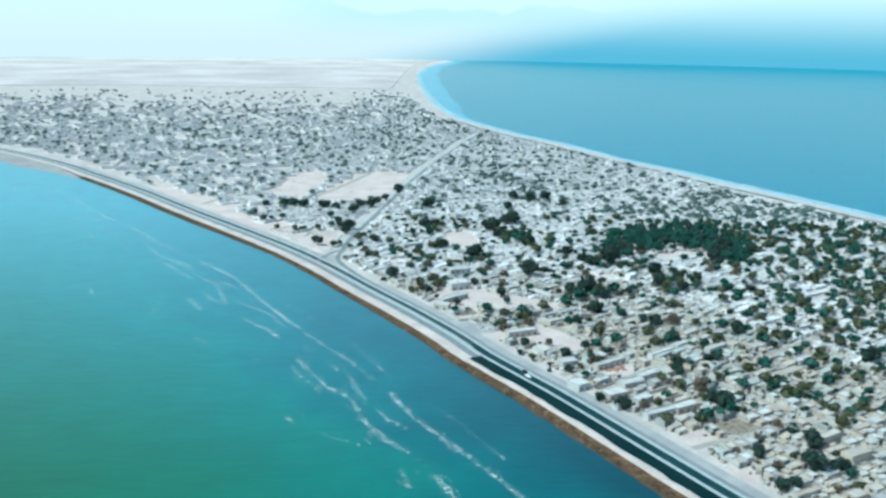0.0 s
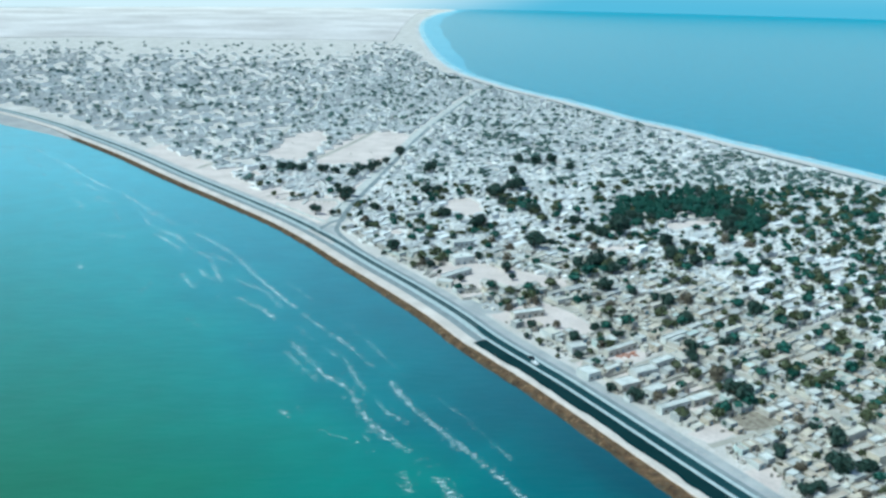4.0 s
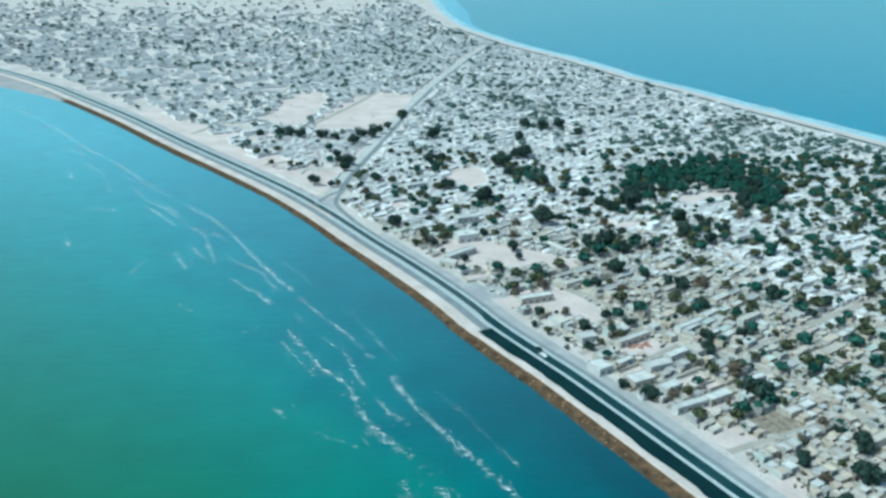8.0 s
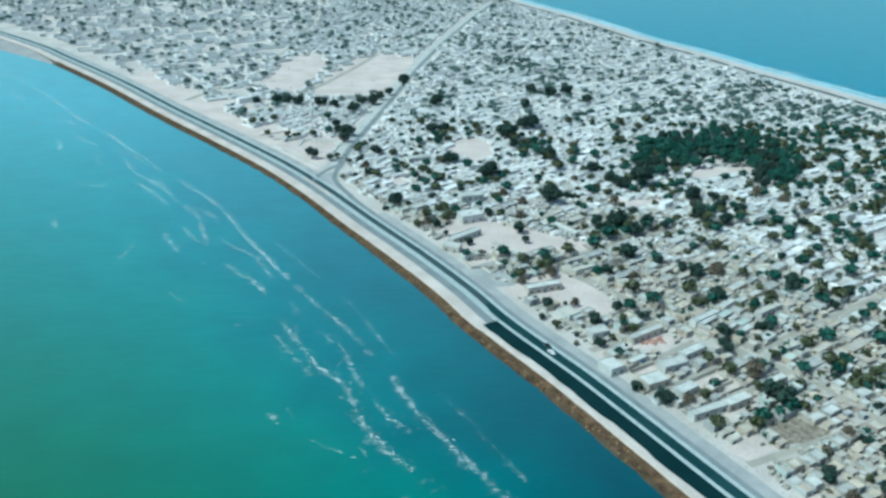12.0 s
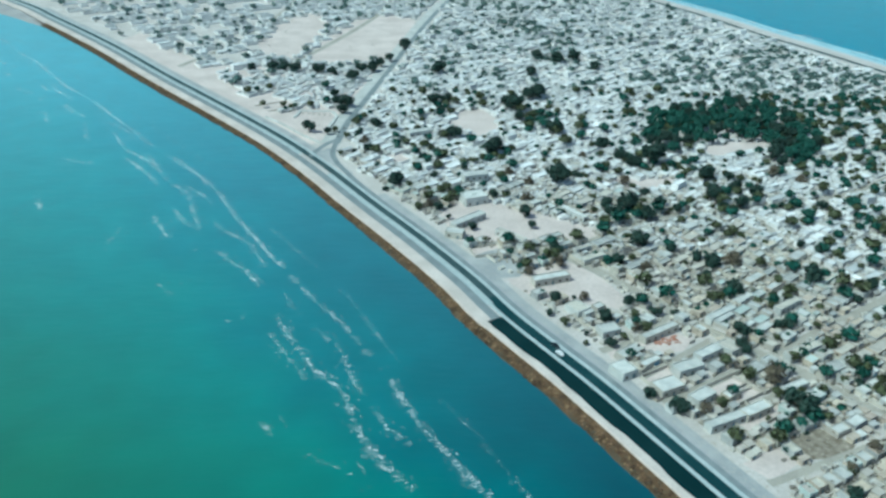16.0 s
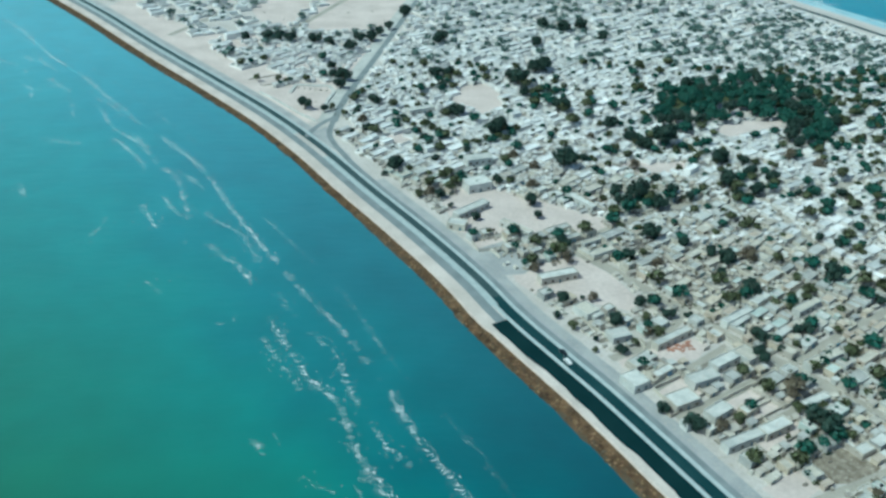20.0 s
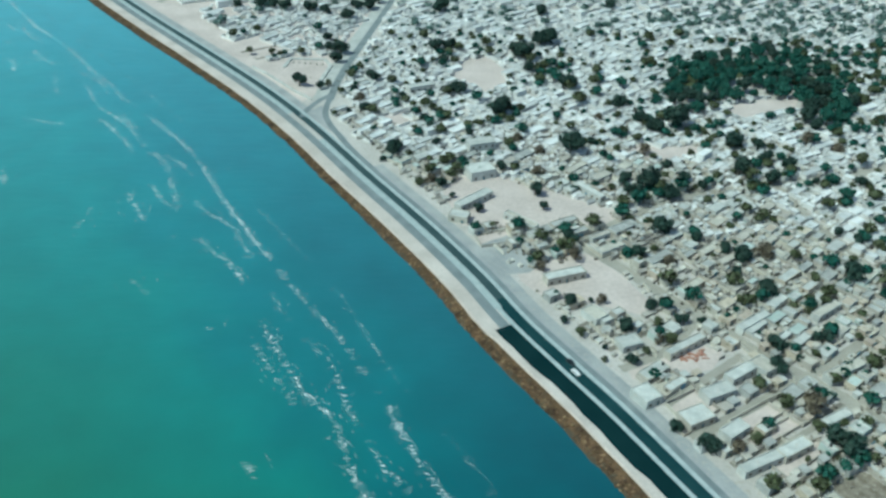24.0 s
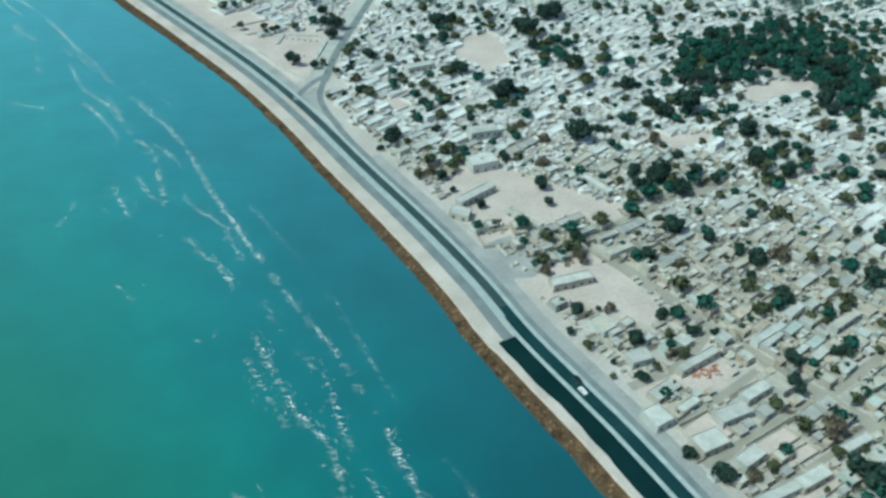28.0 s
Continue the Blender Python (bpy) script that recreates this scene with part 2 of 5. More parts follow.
    ripple.inputs["Scale"].default_value, ripple.inputs["Detail"].default_value = 0.5, 4
    mp = n.new("ShaderNodeMapping")
    mp.inputs["Rotation"].default_value, mp.inputs["Scale"].default_value = (0, 0, radians(-57)), (1.0, 3.0, 1.0)
    l.new(g.outputs["Position"], mp.inputs["Vector"])
    for t in (swell, ripple):
        l.new(mp.outputs[0], t.inputs["Vector"])
    b1, b2 = n.new("ShaderNodeBump"), n.new("ShaderNodeBump")
    b1.inputs["Strength"].default_value, b1.inputs["Distance"].default_value = 0.25, 0.8
    b2.inputs["Strength"].default_value, b2.inputs["Distance"].default_value = 0.25, 0.25
    l.new(swell.outputs["Fac"], b1.inputs["Height"])
    l.new(ripple.outputs["Fac"], b2.inputs["Height"])
    l.new(b1.outputs[0], b2.inputs["Normal"])
    l.new(b2.outputs[0], p.inputs["Normal"])
    return m


WATER = water_material()


def lace(m):
    """Makes the foam patchy and thin towards its edges, so that the water shows through it."""
    n, l = m.node_tree.nodes, m.node_tree.links
    g, t, r, a, k = (n.new("ShaderNode" + kind) for kind in ("NewGeometry", "TexNoise", "MapRange", "Attribute", "Math"))
    a.attribute_name = "body"
    t.inputs["Scale"].default_value, t.inputs["Detail"].default_value = 0.8, 5
    r.inputs["From Min"].default_value, r.inputs["From Max"].default_value = 0.34, 0.66
    r.inputs["To Min"].default_value, r.inputs["To Max"].default_value = 0.35, 1.0
    k.operation = "MULTIPLY"
    l.new(g.outputs["Position"], t.inputs["Vector"])
    l.new(t.outputs["Fac"], r.inputs["Value"])
    l.new(r.outputs[0], k.inputs[0])
    l.new(a.outputs["Fac"], k.inputs[1])
    l.new(k.outputs[0], n["Principled BSDF"].inputs["Alpha"])


lace(FOAM)


def haze_material():
    """The distance: pale haze over the land, bluer over the open sea."""
    m = bpy.data.materials.new("distant_haze")
    m.use_nodes = True
    n, l = m.node_tree.nodes, m.node_tree.links
    n.remove(n["Principled BSDF"])
    g = n.new("ShaderNodeNewGeometry")
    xyz = n.new("ShaderNodeSeparateXYZ")
    l.new(g.outputs["Position"], xyz.inputs[0])
    up, tilt, side, ridge, hills, foot, veil = (n.new("ShaderNode" + k) for k in ("MapRange", "Math", "MapRange", "TexNoise", "MapRange", "MapRange", "Math"))
    up.interpolation_type = side.interpolation_type = "SMOOTHSTEP"
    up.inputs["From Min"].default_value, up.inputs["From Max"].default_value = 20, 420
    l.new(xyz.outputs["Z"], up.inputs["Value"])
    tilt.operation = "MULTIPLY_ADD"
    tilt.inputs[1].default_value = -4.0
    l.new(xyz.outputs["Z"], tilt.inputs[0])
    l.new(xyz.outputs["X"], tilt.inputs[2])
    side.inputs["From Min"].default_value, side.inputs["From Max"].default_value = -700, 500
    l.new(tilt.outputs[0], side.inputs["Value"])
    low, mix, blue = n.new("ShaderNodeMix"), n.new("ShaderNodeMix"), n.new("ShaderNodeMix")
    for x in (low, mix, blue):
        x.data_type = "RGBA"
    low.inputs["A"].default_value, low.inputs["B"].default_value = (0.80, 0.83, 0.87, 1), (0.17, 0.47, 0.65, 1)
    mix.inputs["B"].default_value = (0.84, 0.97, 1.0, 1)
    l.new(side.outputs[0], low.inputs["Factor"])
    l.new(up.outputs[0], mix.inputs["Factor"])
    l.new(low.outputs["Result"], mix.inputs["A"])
    # a faint line of hills above the haze
    flat = n.new("ShaderNodeMapping")
    flat.inputs["Scale"].default_value = (1, 1, 0)
    l.new(g.outputs["Position"], flat.inputs["Vector"])
    l.new(flat.outputs[0], ridge.inputs["Vector"])
    ridge.inputs["Scale"].default_value, ridge.inputs["Detail"].default_value = 0.0022, 3
    lift = n.new("ShaderNodeMath")
    lift.operation = "MULTIPLY_ADD"
    lift.inputs[1].default_value = -320.0
    l.new(ridge.outputs["Fac"], lift.inputs[0])
    l.new(xyz.outputs["Z"], lift.inputs[2])
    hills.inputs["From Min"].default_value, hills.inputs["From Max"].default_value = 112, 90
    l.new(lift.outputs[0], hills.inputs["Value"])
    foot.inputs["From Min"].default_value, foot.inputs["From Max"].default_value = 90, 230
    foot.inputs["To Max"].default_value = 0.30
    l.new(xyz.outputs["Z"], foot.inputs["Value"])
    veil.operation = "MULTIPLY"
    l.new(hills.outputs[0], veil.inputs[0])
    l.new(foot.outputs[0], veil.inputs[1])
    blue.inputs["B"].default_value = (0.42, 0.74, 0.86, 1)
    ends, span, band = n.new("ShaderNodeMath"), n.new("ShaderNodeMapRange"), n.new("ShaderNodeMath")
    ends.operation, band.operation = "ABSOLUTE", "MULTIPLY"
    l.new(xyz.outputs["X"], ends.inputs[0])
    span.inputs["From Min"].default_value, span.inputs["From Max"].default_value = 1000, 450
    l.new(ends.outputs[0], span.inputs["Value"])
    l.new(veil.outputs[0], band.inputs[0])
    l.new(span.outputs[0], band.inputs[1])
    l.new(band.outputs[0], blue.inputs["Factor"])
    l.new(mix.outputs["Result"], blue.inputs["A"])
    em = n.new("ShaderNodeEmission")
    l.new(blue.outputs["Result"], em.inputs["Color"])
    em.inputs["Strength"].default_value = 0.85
    l.new(em.outputs[0], n["Material Output"].inputs[0])
    return m


# ---- mesh helpers ----


def mesh_of(name, verts, faces, materials, index=None, smooth=False):
    me = bpy.data.meshes.new(name)
    me.from_pydata(verts, [], faces)
    for m in materials:
        me.materials.append(m)
    if index is not None:
        me.polygons.foreach_set("material_index", index)
    if smooth:
        me.polygons.foreach_set("use_smooth", [True] * len(me.polygons))
    me.update()
    return me


def part(name, me, parent, m=None, label=""):
    ob = new(name, me)
    ob.parent = parent
    if m is not None:
        ob.matrix_basis = m
    if label:
        ob["label"] = label
    return ob


def put(x, y, z=0.0, rz=0.0, sx=1.0, sy=1.0, sz=1.0):
    return pose(x, y, z, 0, 0, rz) @ Matrix.Diagonal((sx, sy, sz, 1))


def spline(points, step):
    """Points about step apart on a smooth curve through the given ones."""
    pts = [Vector(p).to_2d() for p in points]
    pts = [pts[0] * 2 - pts[1]] + pts + [pts[-1] * 2 - pts[-2]]
    out = []
    for a, b, c, d in zip(pts, pts[1:], pts[2:], pts[3:]):
        k = max(1, int((c - b).length / step))
        for i in range(k):
            t = i / k
            out.append(0.5 * (2 * b + (c - a) * t + (2 * a - 5 * b + 4 * c - d) * t * t + (3 * b - a - 3 * c + d) * t ** 3))
    out.append(pts[-2])
    return np.array([tuple(p) for p in out])


def normals(line):
    d = np.gradient(line, axis=0)
    d /= np.linalg.norm(d, axis=1)[:, None]
    return np.stack([-d[:, 1], d[:, 0]], -1)


def ribbon(name, line, offsets, heights, material, label, category, kind="structure", skirt=0.3, wobble=None):
    """A band along a line, through the given offsets and heights, with edges that go down by skirt."""
    nn = normals(line)
    offs = [offsets[0]] + list(offsets) + [offsets[-1]]
    zs = [heights[0] - skirt] + list(heights) + [heights[-1] - skirt]
    verts, faces, k = [], [], len(offs)
    for i, (p, n) in enumerate(zip(line, nn)):
        for j, (o, z) in enumerate(zip(offs, zs)):
            w = wobble(i, j) if wobble else 0.0
            verts.append((p[0] + n[0] * (o + w), p[1] + n[1] * (o + w), z))
    for i in range(len(line) - 1):
        for j in range(k - 1):
            a = i * k + j
            faces.append((a, a + k, a + k + 1, a + 1))
    ob = new(name, mesh_of(name, verts, faces, [material]))
    return tagged(ob, label, category, "", kind)


def sheet(name, outline, z, material, label, category, thick=0.0):
    """A flat polygon, with sides if it has a thickness."""
    k = len(outline)
    verts = [(x, y, z) for x, y in outline]
    faces = [tuple(range(k))]
    if thick:
        verts += [(x, y, z - thick) for x, y in outline]
        faces += [(i, i + k, (i + 1) % k + k, (i + 1) % k) for i in range(k)]
    bm = bmesh.new()
    vs = [bm.verts.new(v) for v in verts]
    for f in faces:
        bm.faces.new([vs[i] for i in f])
    bmesh.ops.triangulate(bm, faces=[f for f in bm.faces if len(f.verts) > 4])
    bmesh.ops.recalc_face_normals(bm, faces=bm.faces[:])
    me = bpy.data.meshes.new(name)
    bm.to_mesh(me)
    bm.free()
    me.materials.append(material)
    if me.polygons[0].normal.z < 0 and not thick:
        me.flip_normals()
    return tagged(new(name, me), label, category, "", "structure")


def inside(poly, x, y):
    hit, k = False, len(poly)
    for i in range(k):
        (x0, y0), (x1, y1) = poly[i], poly[i - 1]
        if (y0 > y) != (y1 > y) and x < (x1 - x0) * (y - y0) / (y1 - y0) + x0:
            hit = not hit
    return hit


CUBE_V = [(sx / 2, sy / 2, z) for z in (0, 1) for sx, sy in ((-1, -1), (1, -1), (1, 1), (-1, 1))]
CUBE_F = [(3, 2, 1, 0), (4, 5, 6, 7), (0, 1, 5, 4), (1, 2, 6, 5), (2, 3, 7, 6), (3, 0, 4, 7)]


def boxes(specs, bevel=0.0):
    """Vertices and faces of boxes (x, y, z, sx, sy, sz), standing on z."""
    v, f = [], []
    for x, y, z, sx, sy, sz in specs:
        b = len(v)
        v += [(x + a * sx, y + c * sy, z + d * sz) for a, c, d in CUBE_V]
        f += [tuple(b + i for i in q) for q in CUBE_F]
    return v, f


# ---- the lie of the land ----
SEA_Z = -1.6
ROAD = spline([(-4300, 1770), (-2630, 1690), (-1520, 1585), (-1012, 1460), (-769.6, 1352.7), (-625.3, 1261.8), (-500.5, 1151.5), (-442.0, 1088.2), (-341.9, 977.4), (-256.1, 873.7), (-185.1, 790.9), (-132.6, 728.0),
               (-93.4, 674.4), (-55.2, 614.8), (-21.2, 563.5), (5.7, 519.4), (23.7, 485.3), (44.6, 452.3), (60.4, 427.4), (95.0, 367.3), (137.8, 292.1), (197.4, 181.1), (327.4, -58.9), (597.4, -558.9)], 6.0)
FAR_COAST = spline([(1500, -900), (950, -100), (620, 520), (502, 755), (432, 894), (380, 1001), (338, 1080), (293, 1179), (241, 1275), (180, 1419), (143, 1491),
                    (101, 1572), (57, 1690), (5, 1846), (-40, 2131), (-83, 2627), (-112, 3097), (-116, 3600), (-80, 4120), (20, 4640)], 12.0)
ROAD_N, FAR_N = normals(ROAD), normals(FAR_COAST)


def offset_of(x, y):
    """The distance inland from the road's middle (seawards: minus), and the place along it."""
    d = ROAD - (x, y)
    i = int(np.argmin((d * d).sum(1)))
    return float(-(d[i] * ROAD_N[i]).sum()), i


def from_far_coast(x, y):
    """The distance inland from the far shore."""
    d = FAR_COAST - (x, y)
    i = int(np.argmin((d * d).sum(1)))
    return float(-(d[i] * FAR_N[i]).sum())


near_edge = [tuple(p + n * -13.0) for p, n in zip(ROAD, ROAD_N)]
far_edge = [tuple(p) for p in FAR_COAST]
rim = [(4680 * math.cos(a), 4680 * math.sin(a)) for a in np.linspace(math.atan2(4640, 20) + 0.004, math.atan2(1770, -4300) - 0.01, 14)]
sheet("ground", near_edge + far_edge + rim, 0.0, SAND, "pale sandy ground of the town and the bare plain", "ground")
sea_rim = [(4720 * math.cos(a), 4720 * math.sin(a)) for a in np.linspace(0, 2 * math.pi, 97)[:-1]]
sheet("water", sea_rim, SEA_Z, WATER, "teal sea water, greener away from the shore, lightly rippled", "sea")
ring_v, ring_f = [], []
for i in range(96):
    a = 2 * math.pi * i / 96
    ring_v += [(4700 * math.cos(a), 4700 * math.sin(a), -4), (4700 * math.cos(a), 4700 * math.sin(a), 760)]
    j = (i + 1) % 96
    ring_f.append((2 * i, 2 * j, 2 * j + 1, 2 * i + 1))
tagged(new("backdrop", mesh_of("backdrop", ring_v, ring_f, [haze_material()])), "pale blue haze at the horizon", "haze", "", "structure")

rng = random.Random(3)
plain_edge = [(-160 - 210 * k, 2600 + rng.uniform(-60, 60) - 8 * k) for k in range(17)]
sheet("plain", plain_edge + [(-3980, 2580), (-3400, 3310), (-2560, 3995), (-1420, 4530), (-700, 4690), (-40, 4742), (-150, 4045), (-165, 3400), (-160, 2900)], 1.2, PLAIN, "pale sand plain beyond the town", "plain", 1.3)

# ---- coast road ----
start = int(np.argmin(((ROAD - (24, 488)) ** 2).sum(1)))
OLD, NEW = ROAD[:start + 1], ROAD[start:]
rnd = random.Random(4)
edge_noise = [rnd.uniform(-0.5, 0.5) for _ in range(len(ROAD) + 1)]




def reach(i):
    """How much further inland the waterline lies (seawards: minus), along the road."""
    return float(np.interp(i, (start - 70, start - 42, start - 22, start - 10), (0.0, 2.4, 1.8, 1.0)))


ribbon("revetment_bank", ROAD, [-25.0, -20.7, -17.8, -14.0], [-3.4, -1.65, -0.75, 0.02], ROCKS, "brown rubble bank sloping down to the sea", "sea bank",
       wobble=lambda i, j: (0, 1.6, 1.2, 0.8, 0.3, 0)[j] * edge_noise[i] + (1, 1, 1, 0.7, 0, 0)[j] * reach(i) + (1.0 if j > 3 and i > start else 0.0))
ribbon("wet_bank", ROAD, [-24.0, -20.6, -18.2], [-3.0, -1.56, -0.80], WET_ROCK, "dark wet stones along the waterline", "sea bank", wobble=lambda i, j: (1.3 * edge_noise[i] if j > 1 else 0) + reach(i))
ribbon("beach", ROAD, [-13.7, -6.4], [0.03, 0.03], BEACH, "pale pinkish sand strip beside the coast road", "sand", wobble=lambda i, j: 1.0 if j < 2 and i > start else 0.0)
ribbon("bank_kerb", ROAD, [-14.25, -13.55], [0.32, 0.32], BANK_KERB, "low pale plastered kerb wall along the top of the bank", "kerb", wobble=lambda i, j: 0.3 * edge_noise[i] + (1.0 if i > start else 0.0))
ribbon("road", ROAD[:start - 2], [1.75, 6.3], [0.05, 0.05], GREY_ASPHALT, "dark grey asphalt carriageway of the coast road", "road")
ribbon("road", ROAD[start - 3:], [0.9, 6.3], [0.05, 0.05], ASPHALT, "dark asphalt carriageway of the coast road", "road")
ribbon("road_worn", OLD, [-6.6, -1.75], [0.05, 0.05], OLD_ASPHALT, "worn pale grey carriageway beside the sea", "road")
ribbon("road_new", NEW, [-8.8, -0.9], [0.06, 0.06], NEW_ASPHALT, "freshly laid black carriageway with a ragged sandy edge", "road",
       wobble=lambda i, j: 1.5 * edge_noise[i] if j < 2 else 0)
ribbon("footpath", ROAD, [6.3, 8.3], [0.16, 0.16], KERB, "raised pale concrete footpath along the road", "footpath")


def near(x, y):
    return int(np.argmin(((ROAD - (x, y)) ** 2).sum(1)))


j_far, j_near = near(-100, 692), near(-80, 663)
for a, b, half in ((0, j_far, 1.75), (j_near, start - 1, 1.75), (start - 2, len(ROAD), 0.95)):
    ribbon("median_kerb", ROAD[a:b], [-half, half], [0.22, 0.22], KERB, "pale concrete median between the carriageways", "median")
ribbon("pavement", ROAD[near(-58, 622):], [11.2, 17.2], [0.06, 0.06], PAVING, "pale concrete verge between road and houses", "pavement")
ribbon("pavement_far", ROAD[near(-480, 1130):near(-104, 690)], [8.3, 14.0], [0.05, 0.05], PAVING, "pale dusty verge beside the coast road", "pavement")
ribbon("road_service", ROAD[near(-62, 628):], [8.3, 11.2], [0.05, 0.05], OLD_ASPHALT, "narrow worn grey service lane beside the verge", "road")
k0 = near(-425, 1066)
ribbon("shore", ROAD[:k0], [-21.5, -14.2], [-1.85, 0.0], DAMP, "broad damp sand beach below the coast road", "beach", wobble=lambda i, j: -30.0 * min(1.0, (k0 - i) / 26.0) if j < 2 else 0)
SLIP = spline([(-85.3, 722.3), (-85.6, 698.8), (-81.0, 681.6)] + [tuple(ROAD[near(*p)] + ROAD_N[near(*p)] * o) for p, o in (((-80, 653), 11.0), ((-67, 634), 9.9), ((-56, 616), 9.75))], 3.0)
ribbon("road_slip", SLIP, [-1.9, 1.9], [0.09, 0.09], OLD_ASPHALT, "curved grey slip road at the junction", "road")
ribbon("road_slip_left", spline([(-86.3, 724.3), (-93.2, 712.0), (-98.0, 697.7), (-99.0, 689.6)], 3.0), [-2.0, 2.0], [0.095, 0.095], OLD_ASPHALT, "short grey slip road at the junction", "road")
SIDE = spline([(-85.2, 716.2), (-81.6, 768.3), (-64.3, 886.8), (-51.7, 982.4), (-31.0, 1118.6), (-5.9, 1251.5), (30.6, 1423.5), (59.1, 1541.9)], 8.0)
ribbon("road_side", SIDE, [-2.6, 2.6], [0.08, 0.08], OLD_ASPHALT, "straight grey side road running inland", "road")
ribbon("road_verge", SIDE, [2.6, 11.0], [0.04, 0.04], VERGE, "wide pale dusty verge beside the side road", "verge")
sheet("pavement_island", [(-98.0, 695.7), (-89.1, 708.0), (-84.1, 691.7), (-78.0, 677.5), (-65.9, 658.3), (-79.9, 671.4)], 0.045, PAVING, "pale triangular paved island at the junction", "pavement")
sheet("pavement_apron", [(8.2, 546.5), (20.2, 522.4), (33.0, 524.5), (41.9, 534.6), (39.9, 546.7), (24.0, 556.7)], 0.068, PAVING, "pale paved apron where a street meets the coast road", "pavement")
STREETS = [
    (spline([(20.1, 535.5), (38.0, 540.6), (62.8, 554.9), (88.6, 577.3), (127.4, 602.9), (175.2, 617.4), (249.2, 643.4), (329.9, 705.8)], 5.0), 3.6),
    (spline([(59.8, 549.9), (77.7, 529.8), (92.6, 510.8), (106.5, 494.8), (120.3, 476.8), (132.2, 462.9), (145.1, 450.9), (158.9, 435.0), (180.6, 405.1), (213.8, 353.9)], 5.0), 3.4),
    (spline([(65.9, 457.4), (87.6, 470.6), (106.5, 494.8)], 5.0), 2.2),
    (spline([(86.7, 419.5), (142.1, 456.9), (174.9, 481.2), (238.6, 526.9), (329.6, 595.4)], 5.0), 2.4),
    (spline([(80.7, 437.5), (118.3, 468.8)], 5.0), 1.8),
    (spline([(102.5, 406.1), (110.4, 411.2), (133.6, 426.8), (151.0, 438.9)], 5.0), 1.4),
    (spline([(115.3, 373.0), (180.6, 405.1)], 5.0), 1.8),
    (spline([(175.2, 617.4), (189.0, 561.9), (213.6, 501.5), (248.9, 433.8), (300.0, 340.0)], 5.0), 2.6),
    (spline([(59.3, 867.3), (119.6, 857.5), (190.0, 853.9), (260.5, 858.7), (331.2, 890.3)], 8.0), 3.2),
    (spline([(-32.0, 1116.5), (59.2, 1075.9), (150.3, 1045.7), (241.5, 1036.5)], 8.0), 3.2),
    (spline([(-186.3, 846.6), (-151.8, 927.2), (-120.3, 1021.1), (-92.8, 1126.1), (-72.9, 1252.5)], 8.0), 3.0),
    (spline([(-252.1, 905.8), (-222.5, 988.5), (-203.5, 1093.0), (-194.7, 1271.5), (-206.9, 1536.4)], 8.0), 3.0),
]
for k, (line, half) in enumerate(STREETS):
    ribbon("street", line, [-half, half], [0.025 + 0.004 * k] * 2, EARTH, "unpaved street of packed grey earth", "street")
OPEN = [
    ("bare sandy sports ground walled off beside the houses", [(26, 528), (38, 532), (49, 540), (65, 543), (76, 526), (86, 504), (81, 494), (67, 499), (53, 502), (43, 504), (36, 508), (29, 517)]),
    ("open sandy schoolyard with scattered trees", [(-9, 599), (-3, 617), (23, 619), (44, 608), (55, 600), (71, 590), (85, 583), (77, 570), (62, 564), (40, 562), (34, 564), (10, 563), (1, 566)]),
    ("oval patch of bare pink sand among houses", [(-7, 774), (5, 796), (20, 802), (31, 777), (34, 743), (18, 733), (5, 746), (-5, 758)]),
    ("wide bare field of pinkish sand", [(-140, 956), (-136, 1021), (-125, 1057), (-109, 1117), (-71, 1135), (-47, 1112), (-48, 1064), (-58, 1008), (-64, 956), (-76, 936), (-122, 920), (-135, 924)]),
    ("bare field of pinkish sand crossed by tracks", [(-198, 990), (-193, 1087), (-165, 1139), (-136, 1089), (-144, 1011), (-148, 950), (-164, 934), (-185, 961)]),
    ("wedge of bare sand beside the coast road", [(-336, 995), (-325, 1035), (-289, 976), (-243, 934), (-232, 883), (-254, 888), (-295, 940)]),
    ("dusty walled yard with rusty heaps", [(68.8, 457.4), (86.6, 470.6), (100.5, 475.7), (110.4, 469.7), (103.5, 458.7), (86.6, 455.5), (69.8, 451.4)]),
    ("brown littered yard beside a lane", [(130.1, 399.8), (145.0, 405.9), (155.8, 396.0), (147.9, 388.0), (134.1, 386.9)]),
    ("square bare sandy yard", [(108.4, 383.7), (124.2, 393.8), (132.1, 386.9), (117.3, 374.0)]),
    ("pale open ground beside the grove", [(167, 707), (178, 725), (201, 736), (227, 738), (214, 710), (188, 703)]),
    ("pale bare plot beside a clump of trees", [(95, 655), (112, 666), (128, 662), (146, 664), (139, 648), (118, 641)]),
    ("sandy plot behind a white wall at the junction", [(-140, 770), (-112, 734), (-98, 720), (-93, 740), (-89, 775), (-96, 795), (-126, 793)]),
    ("bare pinkish sand between verge and yards", [(121, 352), (134, 358), (139, 350), (131, 335), (126, 341)]),
    ("dusty clearing among the houses", [(-50, 696), (-39, 709), (-27, 690), (-32, 671), (-42, 681)]),
]
WALLED = [
    ("wide swept sand yard inside a block wall", [(80.2, 437.3), (93.2, 445.6), (100.5, 434.8), (86.6, 424.5)]),
    ("long bare sand yard inside a block wall", [(102.1, 428.2), (130.8, 448.0), (138.2, 443.5), (107.3, 421.9)]),
    ("long pale sand yard inside a block wall", [(105.2, 418.0), (127.6, 432.6), (131.7, 429.0), (109.8, 414.5)]),
    ("pale sand court inside a block wall beside the school", [(11.0, 545.0), (27.0, 549.5), (23.5, 561.0), (7.5, 556.0)]),
    ("bare grey sand yard inside a block wall", [(112.0, 406.5), (132.7, 420.6), (135.9, 415.7), (115.8, 400.8)]),
]
OPEN += WALLED
